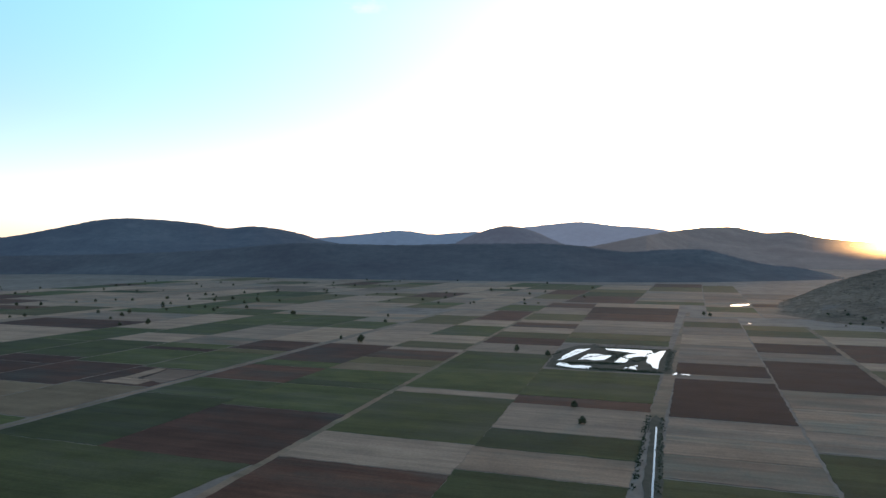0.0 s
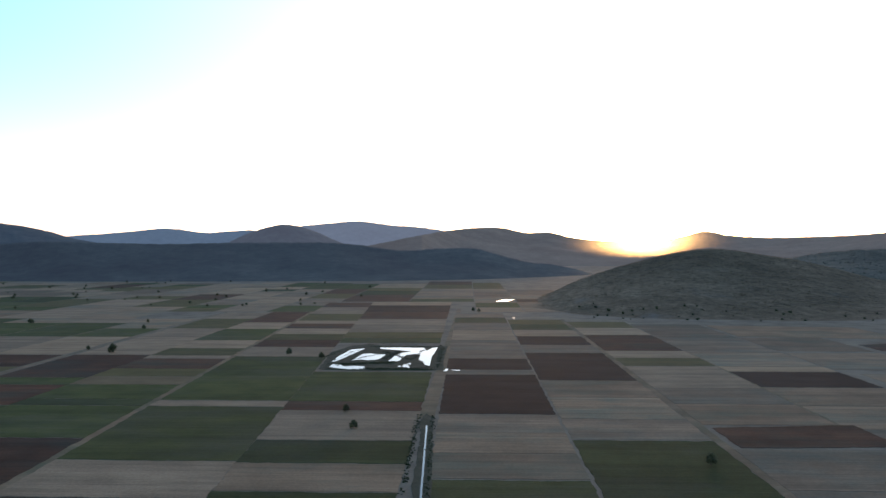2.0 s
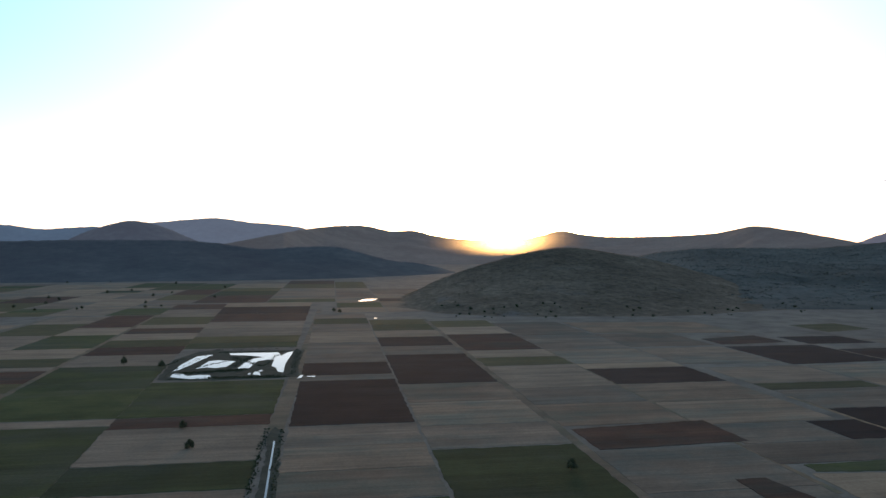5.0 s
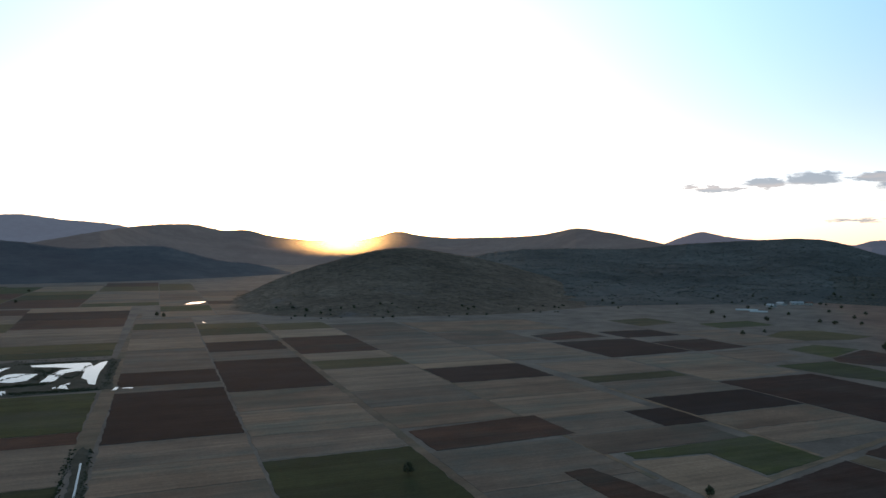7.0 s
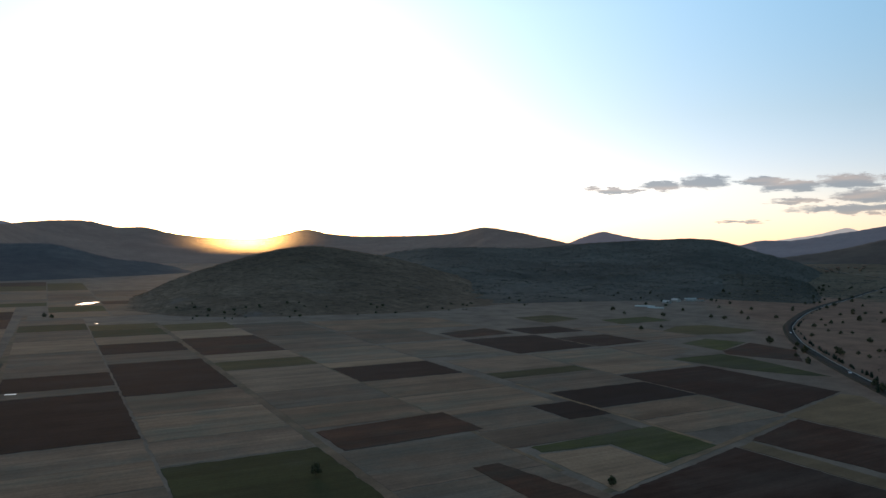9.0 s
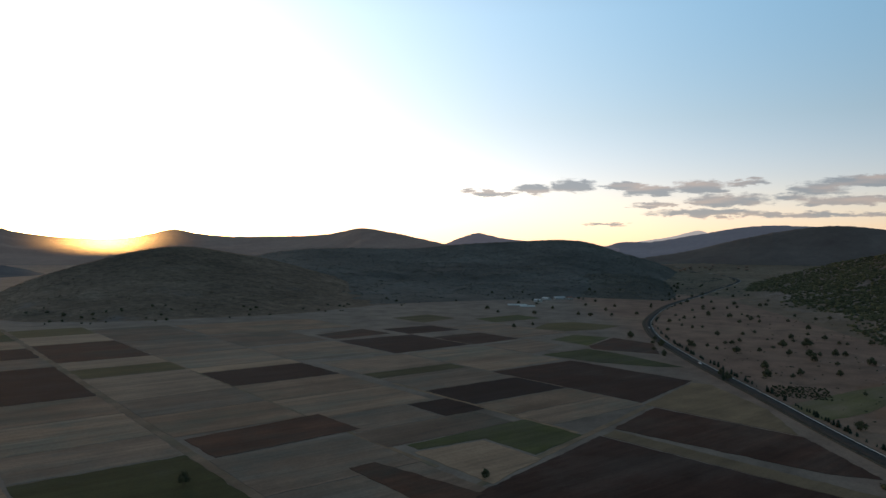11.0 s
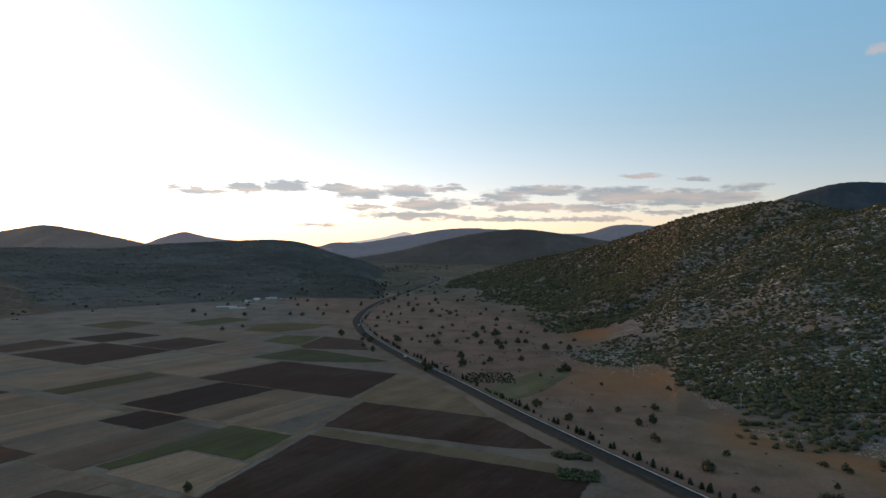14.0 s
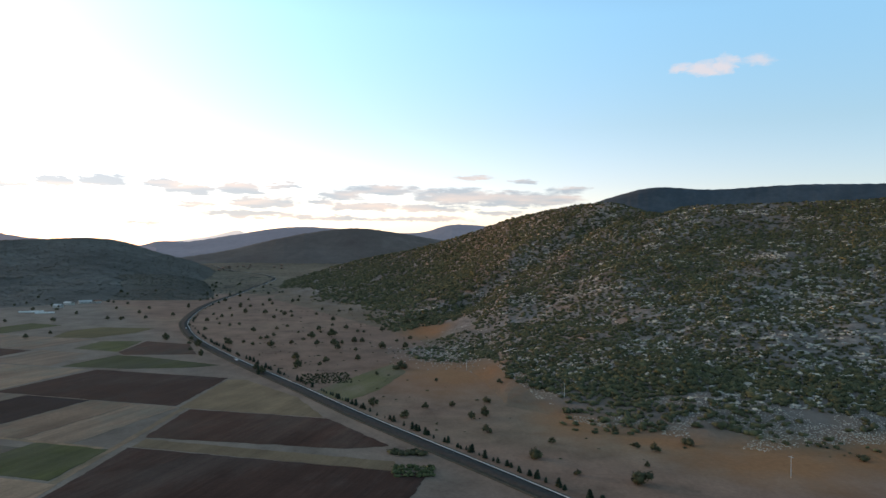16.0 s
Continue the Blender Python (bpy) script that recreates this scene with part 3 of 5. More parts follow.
def smooth_line(xs, ys, step):
    """Rounded interpolation of a skyline (Catmull-Rom), sampled at even steps."""
    xs, ys = np.array(xs, float), np.array(ys, float)
    grad = np.gradient(ys, xs)
    at = np.arange(xs[0], xs[-1] + 1e-6, step)
    i = np.clip(np.searchsorted(xs, at, "right") - 1, 0, len(xs) - 2)
    h = xs[i + 1] - xs[i]
    t = (at - xs[i]) / h
    return at, (2 * t**3 - 3 * t**2 + 1) * ys[i] + (t**3 - 2 * t**2 + t) * h * grad[i] + (3 * t**2 - 2 * t**3) * ys[i + 1] + (t**3 - t**2) * h * grad[i + 1]


def terrain(name, label, material, az, el, foot, crest, step=0.12, rows=22, bow=0.25, spur=0.35, fine=1.5, rough=1.0, seed=0.0, category="mountain", ravine=()):
    fine_az, fine_el = smooth_line(az, el, step)
    rf = np.interp(fine_az, az, foot if not isinstance(foot, (int, float)) else [foot] * len(az))
    rc = np.interp(fine_az, az, crest if not isinstance(crest, (int, float)) else [crest] * len(az))
    height = make_height(dict(az=fine_az, el=fine_el, foot=rf, crest=rc, rough=rough, seed=seed, bow=bow, spur=spur, fine=fine, ravine=ravine))
    us = np.concatenate([np.linspace(-0.02, 1, rows), [1.03, 1.08, 1.2, 1.45]])
    verts, tris = [], []
    for i, a in enumerate(fine_az):
        for u in us:
            r = min(rf[i] + u * (rc[i] - rf[i]), 4960)
            verts.append((CX + r * math.sin(radians(a)), CY + r * math.cos(radians(a)), height(a, r)))
    n = len(us)
    for i in range(len(fine_az) - 1):
        for j in range(n - 1):
            p = i * n + j
            tris += [(p, p + n, p + n + 1), (p, p + n + 1, p + 1)]
    ob = put(name, tri_mesh(name, verts, tris), material, smooth=True)
    tagged(ob, label, category, kind="structure")
    return height


def circle_ground():
    radii = [0, 60, 150, 300, 500, 800, 1200, 1800, 2600, 3600, 4980]
    verts, faces = [(CX, CY, 0)], []
    n = 128
    for r in radii[1:]:
        verts += [(CX + r * math.sin(k * 2 * math.pi / n), CY + r * math.cos(k * 2 * math.pi / n), 0) for k in range(n)]
    for k in range(n):
        faces.append((0, 1 + (k + 1) % n, 1 + k))
    for i in range(len(radii) - 2):
        for k in range(n):
            a, b = 1 + i * n + k, 1 + i * n + (k + 1) % n
            faces.append((a, b, b + n, a + n))
    me = bpy.data.meshes.new("ground")
    me.from_pydata(verts, [], faces)
    tagged(put("ground", me, M_GROUND), "dry brown farmland plain reaching to the mountains", "ground", kind="structure")


circle_ground()

# hazy distance put into colour: bluish bases, plus emitted light per range
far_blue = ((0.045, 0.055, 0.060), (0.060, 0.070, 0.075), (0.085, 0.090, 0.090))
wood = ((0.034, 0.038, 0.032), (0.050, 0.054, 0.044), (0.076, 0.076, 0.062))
M_FAR = [hill_material("mountain_%s" % n, *c, t, s, haze_glow=h, grain=0.3) for n, c, t, s, h in (
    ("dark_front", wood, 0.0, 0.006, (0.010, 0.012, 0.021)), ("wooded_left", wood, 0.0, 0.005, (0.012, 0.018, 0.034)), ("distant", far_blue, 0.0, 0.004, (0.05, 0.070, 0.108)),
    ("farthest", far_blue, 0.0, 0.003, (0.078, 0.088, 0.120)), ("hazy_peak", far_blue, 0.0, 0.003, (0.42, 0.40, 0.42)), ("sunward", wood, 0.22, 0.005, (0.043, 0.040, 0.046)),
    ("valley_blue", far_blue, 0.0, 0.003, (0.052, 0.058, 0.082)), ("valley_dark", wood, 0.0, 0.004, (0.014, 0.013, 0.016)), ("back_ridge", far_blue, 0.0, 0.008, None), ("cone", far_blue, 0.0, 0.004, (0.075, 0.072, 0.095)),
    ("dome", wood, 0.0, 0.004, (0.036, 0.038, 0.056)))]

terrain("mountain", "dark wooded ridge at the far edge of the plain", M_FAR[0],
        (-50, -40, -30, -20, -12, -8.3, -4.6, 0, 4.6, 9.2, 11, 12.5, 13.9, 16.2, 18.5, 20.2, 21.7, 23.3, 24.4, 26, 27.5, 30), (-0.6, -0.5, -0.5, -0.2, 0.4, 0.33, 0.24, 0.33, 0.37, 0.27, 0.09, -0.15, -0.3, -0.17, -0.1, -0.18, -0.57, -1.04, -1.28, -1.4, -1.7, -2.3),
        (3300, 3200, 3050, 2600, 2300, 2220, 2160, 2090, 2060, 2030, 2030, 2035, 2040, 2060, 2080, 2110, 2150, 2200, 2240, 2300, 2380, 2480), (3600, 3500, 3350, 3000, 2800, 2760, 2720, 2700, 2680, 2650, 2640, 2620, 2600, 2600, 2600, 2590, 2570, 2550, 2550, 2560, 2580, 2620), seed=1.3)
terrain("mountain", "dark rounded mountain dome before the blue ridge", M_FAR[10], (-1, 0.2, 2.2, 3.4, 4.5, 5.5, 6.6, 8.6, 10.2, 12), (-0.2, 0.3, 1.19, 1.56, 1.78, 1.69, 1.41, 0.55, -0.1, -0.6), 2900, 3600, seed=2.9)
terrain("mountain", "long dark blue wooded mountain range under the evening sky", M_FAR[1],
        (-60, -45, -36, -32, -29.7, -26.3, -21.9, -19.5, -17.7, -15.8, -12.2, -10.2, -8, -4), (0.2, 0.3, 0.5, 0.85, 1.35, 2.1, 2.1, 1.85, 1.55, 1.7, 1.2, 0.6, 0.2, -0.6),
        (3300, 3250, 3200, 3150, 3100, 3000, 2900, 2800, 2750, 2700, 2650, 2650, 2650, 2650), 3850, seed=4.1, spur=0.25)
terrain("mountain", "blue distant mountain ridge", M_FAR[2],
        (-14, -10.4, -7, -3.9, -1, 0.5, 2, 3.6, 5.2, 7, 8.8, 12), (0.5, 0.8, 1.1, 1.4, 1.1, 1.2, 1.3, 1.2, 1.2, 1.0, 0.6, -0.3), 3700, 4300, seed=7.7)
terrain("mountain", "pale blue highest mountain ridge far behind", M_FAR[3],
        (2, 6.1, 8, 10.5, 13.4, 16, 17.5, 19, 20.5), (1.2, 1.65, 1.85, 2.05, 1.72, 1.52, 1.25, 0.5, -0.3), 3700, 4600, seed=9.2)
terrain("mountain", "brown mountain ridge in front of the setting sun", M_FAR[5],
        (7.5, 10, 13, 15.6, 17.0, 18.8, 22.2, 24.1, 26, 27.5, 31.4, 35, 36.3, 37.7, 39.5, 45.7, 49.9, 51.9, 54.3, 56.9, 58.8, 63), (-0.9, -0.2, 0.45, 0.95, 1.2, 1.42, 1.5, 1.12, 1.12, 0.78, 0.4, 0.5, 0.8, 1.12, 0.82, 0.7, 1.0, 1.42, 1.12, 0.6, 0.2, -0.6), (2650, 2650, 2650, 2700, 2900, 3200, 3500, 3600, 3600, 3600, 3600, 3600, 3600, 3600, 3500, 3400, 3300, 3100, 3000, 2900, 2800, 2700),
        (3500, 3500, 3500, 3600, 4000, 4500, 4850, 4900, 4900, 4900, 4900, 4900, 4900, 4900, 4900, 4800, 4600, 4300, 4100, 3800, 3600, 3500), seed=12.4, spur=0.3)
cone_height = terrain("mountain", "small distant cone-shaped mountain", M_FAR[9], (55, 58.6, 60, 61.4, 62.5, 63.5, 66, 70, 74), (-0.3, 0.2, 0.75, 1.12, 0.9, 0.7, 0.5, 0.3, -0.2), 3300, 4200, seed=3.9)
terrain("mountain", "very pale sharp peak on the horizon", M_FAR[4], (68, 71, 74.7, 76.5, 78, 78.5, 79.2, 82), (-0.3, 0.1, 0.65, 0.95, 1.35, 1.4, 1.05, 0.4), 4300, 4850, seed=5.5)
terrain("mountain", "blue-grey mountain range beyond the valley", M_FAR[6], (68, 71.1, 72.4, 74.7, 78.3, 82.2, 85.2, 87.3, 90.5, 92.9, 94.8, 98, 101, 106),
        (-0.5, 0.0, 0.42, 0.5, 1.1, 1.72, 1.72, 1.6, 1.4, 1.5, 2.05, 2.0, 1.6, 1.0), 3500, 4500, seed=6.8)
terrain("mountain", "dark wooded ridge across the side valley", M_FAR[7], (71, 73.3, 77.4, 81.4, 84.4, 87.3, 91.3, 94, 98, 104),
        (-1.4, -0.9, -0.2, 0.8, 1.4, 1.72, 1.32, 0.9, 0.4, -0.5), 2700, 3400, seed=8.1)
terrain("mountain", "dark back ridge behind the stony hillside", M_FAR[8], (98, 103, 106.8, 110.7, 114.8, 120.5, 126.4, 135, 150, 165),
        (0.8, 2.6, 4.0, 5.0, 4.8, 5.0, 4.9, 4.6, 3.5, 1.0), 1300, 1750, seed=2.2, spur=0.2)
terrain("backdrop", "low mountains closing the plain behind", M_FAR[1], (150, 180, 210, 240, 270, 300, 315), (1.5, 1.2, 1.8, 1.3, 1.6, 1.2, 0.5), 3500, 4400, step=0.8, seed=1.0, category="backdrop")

hill_height = terrain("hill", "dark scrub-covered rounded hill below the setting sun", M_NEAR_HILL,
                      (20, 22.7, 24.2, 27.8, 32.3, 35.9, 38.6, 41.3, 44.8, 48.2, 52, 57), (-5.0, -4.75, -4.5, -2.8, -1.3, -0.4, -0.15, -0.5, -1.1, -2.0, -3.0, -4.5),
                      (1300, 1240, 1130, 1020, 985, 985, 996, 1005, 1020, 1060, 1150, 1250), (1330, 1300, 1300, 1380, 1480, 1540, 1580, 1600, 1620, 1620, 1600, 1500),
                      rows=34, bow=0.35, spur=0.25, fine=2.5, seed=3.3, category="hill")
ridge_height = terrain("hill", "long dark wooded ridge above the farm buildings", M_RIDGE,
                       (42, 46, 51.5, 56, 60.5, 65, 68.5, 69.8, 72.8, 75.6, 77.4, 79), (-1.2, -0.4, -0.15, -0.15, 0.25, 0.5, 0.62, 0.5, -0.4, -1.2, -2.1, -3.0),
                       (1300, 1200, 1190, 1230, 1290, 1330, 1400, 1450, 1600, 1800, 2000, 2100), (2100, 2150, 2200, 2250, 2300, 2350, 2350, 2350, 2350, 2400, 2450, 2450),
                       rows=34, bow=0.45, spur=0.35, fine=3.0, seed=5.9, category="hill")
rise_height = terrain("hill", "low dark wooded rise at the mouth of the side valley", M_RISE, (61, 65, 68, 71, 74, 76, 77.4), (-3.7, -2.9, -2.3, -2.0, -2.1, -2.6, -3.6),
                      (1500, 1470, 1440, 1420, 1400, 1400, 1420), 1800, step=0.2, rows=16, bow=0.3, spur=0.2, fine=2.0, seed=2.7, category="hill")
slope_height = terrain("valley_slope", "gently rising meadow floor of the side valley", M_VALLEY, (66, 70, 74, 78, 82, 86, 90, 94, 97), (-1.9, -1.5, -1.25, -1.12, -1.05, -1.0, -1.0, -1.1, -1.4),
                       1600, 3000, step=0.25, rows=26, bow=0.05, spur=0.12, fine=1.6, seed=4.7, category="slope")
big_height = terrain("hill", "stony hillside with evergreen scrub and pale limestone outcrops", M_BIG_HILL,
                     (77, 80.5, 84.7, 88, 92, 95.2, 99.7, 104.2, 106.8, 110.3, 114.8, 120.5, 126.4, 140, 155), (-3.9, -3.0, -1.65, -0.8, 0.05, 0.9, 2.5, 3.5, 3.85, 4.0, 3.62, 3.7, 3.8, 3.6, 2.0),
                     (1600, 1450, 1120, 950, 800, 640, 450, 425, 415, 400, 385, 385, 400, 430, 500), (2000, 2000, 1900, 1750, 1600, 1450, 1250, 1120, 1080, 1040, 1000, 980, 960, 950, 950),
                     step=0.14, rows=90, bow=0.8, spur=0.45, fine=2.6, seed=7.2, category="hill", ravine=((96, 915), (96.7, 945), (99.9, 968), (103.3, 991), (108.2, 1018), (111, 1035)))


def ground_at(x, y):
    a, r = polar(x, y)
    return max(0.0, hill_height(a, r), ridge_height(a, r), rise_height(a, r), slope_height(a, r), big_height(a, r))


# ---- fields ----
def outline(corners, step=6.0, jitter=0.7):
    """Corners joined by slightly uneven edges, in field coordinates."""
    out = []
    for (s0, d0), (s1, d1) in zip(corners, corners[1:] + corners[:1]):
        n = max(1, int(math.hypot(s1 - s0, d1 - d0) / step))
        for k in range(n):
            s, d = s0 + (s1 - s0) * k / n, d0 + (d1 - d0) * k / n
            out.append((s + jitter * wobble(s, d, 0.13, 2.0, 3), d + jitter * wobble(s, d, 0.13, 9.0, 3)))
    return out


FIELD_WORDS = {
    "russet": "dark russet ploughed field with pale stones", "ploughed": "freshly ploughed dark brown field", "tilled": "tilled reddish-brown field with faint furrows", "stubble": "harvested grey-tan stubble field",
    "straw": "pale straw-coloured harvested field", "fallow": "dull grey-brown fallow field", "green": "green crop field with darker rows",
    "deep": "dark green crop field", "olive": "olive-green half-dry field", "pasture": "faintly green pasture below the road trees", "meadow": "dry brownish meadow",
    "track": "pale dusty farm track between fields"}


def sheet(name, corners, material, top, label, category, group="", kind="structure", jitter=1.1, step=3.5):
    """A low slab over an outline given in field coordinates; the object stands at its middle, turned with the strips."""
    ring = outline(corners, step, jitter)
    sc, dc = sum(p[0] for p in ring) / len(ring), sum(p[1] for p in ring) / len(ring)
    n = len(ring)
    verts = [(s - sc, d - dc, 0) for s, d in ring] + [(s - sc, d - dc, -top - 0.1) for s, d in ring]
    faces = [tuple(range(n))] + [(k, k + n, (k + 1) % n + n, (k + 1) % n) for k in range(n)]
    me = bpy.data.meshes.new(name)
    me.from_pydata(verts, [], faces)
    ob = put(name, me, material)
    ob.matrix_basis = Matrix.Translation((*plan(sc, dc), top)) @ Matrix.Rotation(-GRID, 4, "Z")
    return tagged(ob, label, category, group, kind)


def field(crop, corners, lift=0.0):
    return sheet("field", corners, CROPS[crop], 0.10 + lift + random.uniform(0, 0.04), FIELD_WORDS[crop], "field", "fields of the plain")


def strip(left, right, rows, margin=0.15, gap=0.0):
    """Fields between two lines s = a + b * (d - 300); rows of (from, to, crop)."""
    def at(line, d):
        return line[0] + line[1] * (d - 300)
    for d0, d1, crop in rows:
        a, b = d0 + gap, d1 - gap
        field(crop, [(at(left, a) + margin, a), (at(right, a) - margin, a), (at(right, b) - margin, b), (at(left, b) + margin, b)])


LINE_B_WEST, LINE_B_EAST, LINE_M, LINE_A = (-192.6, -0.056), (-188.4, -0.056), (-102, -0.065), (-26, 0)
strip(LINE_B_EAST, LINE_M, ((150, 294, "tilled"), (295, 343, "straw"), (344, 455, "deep"), (456, 471, "straw"), (473, 560, "green"), (560, 655, "green"), (656, 716, "straw"),
                       (717, 768, "tilled"), (769, 821, "olive"), (822, 874, "straw"), (875, 926, "tilled"), (928, 965, "straw"), (966, 1060, "olive"), (1062, 1175, "straw"), (1178, 1270, "tilled")))
strip(LINE_M, LINE_A, ((150, 303, "deep"), (304, 341, "stubble"), (342, 380, "deep"), (381, 446, "straw"), (447, 471, "tilled"), (472, 579, "green"), (748, 787, "deep"),
                       (789, 838, "olive"), (840, 910, "straw"), (911, 988, "straw"), (990, 1097, "tilled"), (1099, 1212, "ploughed"), (1214, 1290, "straw")))
strip((-15, 0), (54.3, 0), ((150, 320, "deep"), (322, 359, "fallow"), (360, 398, "stubble"), (398, 438, "stubble"), (440, 540, "ploughed"), (540, 569, "ploughed"), (570, 591, "stubble"),
                          (592, 648, "ploughed"), (649, 700, "stubble"), (701, 772, "stubble"), (773, 858, "straw"), (860, 943, "stubble"), (945, 1010, "deep"), (1012, 1080, "stubble")))
strip((55.7, 0), (127.5, 0), ((220, 384, "deep"), (386, 429, "stubble"), (430, 488, "stubble"), (489, 546, "fallow"), (548, 683, "ploughed"), (685, 736, "stubble"), (738, 806, "ploughed"),
                          (808, 866, "stubble"), (868, 928, "deep"), (930, 985, "olive")))
strip((132.5, 0), (207.5, 0), ((250, 310, "stubble"), (311, 370, "stubble"), (418, 470, "fallow"), (471, 521, "stubble"), (522, 612, "straw"), (614, 655, "olive"), (657, 698, "straw"),
                           (700, 819, "tilled"), (821, 890, "straw"), (891, 960, "olive")))
field("tilled", [(136, 372), (217, 376), (216, 419), (136, 411)], 0.05)
field("tilled", [(176, 252), (202, 262), (191, 322), (177, 322)], 0.12)
strip((209, 0), (294, 0), ((338, 370, "fallow"), (410, 466, "stubble"), (467, 524, "fallow"), (526, 587, "ploughed"), (589, 612, "straw"), (613, 690, "stubble"), (691, 800, "stubble"), (802, 930, "fallow")))
field("straw", [(213, 268), (255, 280), (255, 320), (214, 324)])
field("stubble", [(213, 371), (270, 371), (270, 408), (213, 408)])
field("ploughed", [(272, 371), (303, 371), (303, 408), (272, 408)])
field("green", [(219, 326), (258, 322), (258, 286), (303, 296), (303, 338), (219, 336)], 0.05)
strip((306, 0), (392, 0), ((320, 350, "stubble"), (351, 383, "fallow"), (385, 434, "ploughed"), (435, 488, "stubble"), (490, 512, "olive"), (514, 580, "stubble")))
field("stubble", [(296, 600), (384, 590), (384, 690), (296, 690)])
field("fallow", [(296, 700), (384, 700), (384, 800), (296, 800)])
field("ploughed", [(388, 584), (483, 590), (483, 688), (388, 688)])
field("tilled", [(394, 703), (470, 709), (466, 765), (394, 745)])
field("fallow", [(300, 810), (470, 790), (470, 900), (300, 920)])
field("russet", [(394, 324), (487, 346), (487, 462), (394, 462)])
field("stubble", [(395, 466), (485, 470), (485, 580), (395, 578)])
field("ploughed", [(484, 694), (556, 692), (556, 748), (484, 748)])
field("russet", [(486, 588), (556, 594), (556, 658), (486, 656)])
field("stubble", [(489, 510), (555, 528), (560, 585), (489, 578)])
field("green", [(648, 728), (738, 732), (746, 785), (656, 778)])
field("olive", [(570, 780), (640, 800), (640, 860), (570, 850)])
field("stubble", [(562, 600), (640, 600), (640, 720), (562, 720)])
field("olive", [(638, 651), (693, 680), (737, 672), (749, 608), (703, 598), (649, 609)])
field("tilled", [(559, 496), (572, 512), (646, 539), (640, 484), (583, 438)])
field("green", [(578, 567), (631, 582), (645, 543), (574, 515)])
field("deep", [(490, 500), (555, 500), (556, 470), (537, 384), (519, 400), (499, 440)])
# ground south of the skew track
field("russet", [(150, 130), (312, 140), (309, 289), (193, 262), (160, 240)])
field("russet", [(338, 188), (349, 170), (392, 222), (389, 311), (327, 294)])
field("meadow", [(312, 150), (325, 160), (324, 291), (311, 288)])
field("pasture", [(458, 264), (546, 257), (590, 251), (556, 229), (483, 224), (438, 231)])
field("meadow", [(394, 226), (440, 265), (485, 330), (480, 342), (391, 319)])
# west of the long tracks
strip((-285, -0.01), LINE_B_WEST, ((278, 380, "tilled"), (381, 455, "green"), (456, 474, "deep"), (475, 523, "green"), (524, 554, "meadow"), (556, 589, "olive"), (590, 641, "tilled"), (643, 660, "straw"), (661, 705, "olive"),
                                    (707, 765, "straw"), (766, 868, "green"), (870, 942, "straw"), (943, 1090, "tilled")))
strip((-360, 0), (-285, -0.01), ((280, 394, "deep"), (395, 454, "green"), (456, 520, "tilled"), (521, 548, "green"), (549, 661, "tilled"), (663, 790, "straw"), (792, 872, "straw"), (874, 988, "olive"), (990, 1080, "straw")))
field("deep", [(-360, 170), (-203, 180), (-193, 278), (-359, 279.5)])
strip((-440, 0), (-370, 0), ((230, 312, "green"), (314, 408, "meadow"), (410, 478, "tilled"), (480, 572, "green"), (573, 594, "olive"), (596, 612, "russet"), (613, 660, "tilled"), (662, 790, "straw"), (792, 870, "green"), (872, 985, "stubble")))
field("straw", [(-420, 415), (-384, 414), (-386, 432), (-416, 433)], 0.08)
field("straw", [(-416, 434), (-420, 475), (-410, 475), (-404, 435)], 0.08)
field("fallow", [(-398, 434), (-408, 474), (-371, 476), (-371, 423)], 0.06)
strip((-522, 0), (-442, 0), ((312, 393, "meadow"), (395, 484, "tilled"), (486, 566, "green"), (567, 582, "russet"), (583, 612, "green"), (613, 664, "fallow"), (666, 790, "straw"), (792, 930, "green"), (932, 985, "straw")))
strip((-608, 0), (-524, 0), ((300, 392, "straw"), (394, 464, "tilled"), (466, 500, "russet"), (502, 609, "deep"), (611, 673, "straw"), (675, 784, "green"), (786, 929, "green"), (931, 985, "stubble")))
strip((-690, 0), (-610, 0), ((400, 482, "tilled"), (484, 590, "deep"), (592, 703, "green"), (705, 800, "straw"), (802, 890, "straw"), (892, 985, "deep")))
strip((-880, 0), (-692, 0), ((470, 552, "deep"), (554, 680, "straw"), (682, 770, "tilled"), (772, 880, "stubble"), (882, 985, "green")))

# farther plain: long narrow holdings, mostly harvested
rng = random.Random(11)
edge_s = -1500
while edge_s < 130:
    wide = rng.uniform(70, 130)
    d = 1095 if edge_s > -520 else 985
    if edge_s < -880:
        d = 640
    if -240 < edge_s < -20:
        d = 1295
    while d < 2150:
        deep = rng.uniform(40, 120) * (1 + d / 2500)
        crop = rng.choices(("straw", "stubble", "fallow", "green", "deep", "olive", "tilled"), (30, 26, 8, 13, 9, 8, 9))[0]
        a, r = polar(*plan(edge_s + wide / 2, d + deep))
        if r < np.interp(a, (-40, -30, -20, -12, 0, 10, 20, 26, 30), (3100, 3000, 2560, 2260, 2060, 2010, 2080, 1500, 1250)):
            field(crop, [(edge_s + 1, d + 1), (edge_s + wide - 1, d + 1), (edge_s + wide - 1, d + deep - 1), (edge_s + 1, d + deep - 1)])
        d += deep
    edge_s += wide


def track(corners):
    sheet("track", corners, CROPS["track"], 0.07, FIELD_WORDS["track"], "track", "farm tracks", jitter=0.5)


track([(-187.5, 200), (-182.5, 200), (-237.5, 1180), (-242.5, 1180)])
track([(-367, 220), (-363.5, 220), (-363.5, 1100), (-366.5, 1100)])
track([(127.6, 240), (132.4, 240), (132.2, 990), (127.8, 990)])
track([(185, 263), (185, 267), (480, 340), (480, 336)])
track([(-26.5, 430), (-17.4, 430), (-14.8, 568), (-12.5, 681), (-8, 1150), (-14, 1150), (-23.8, 568)])
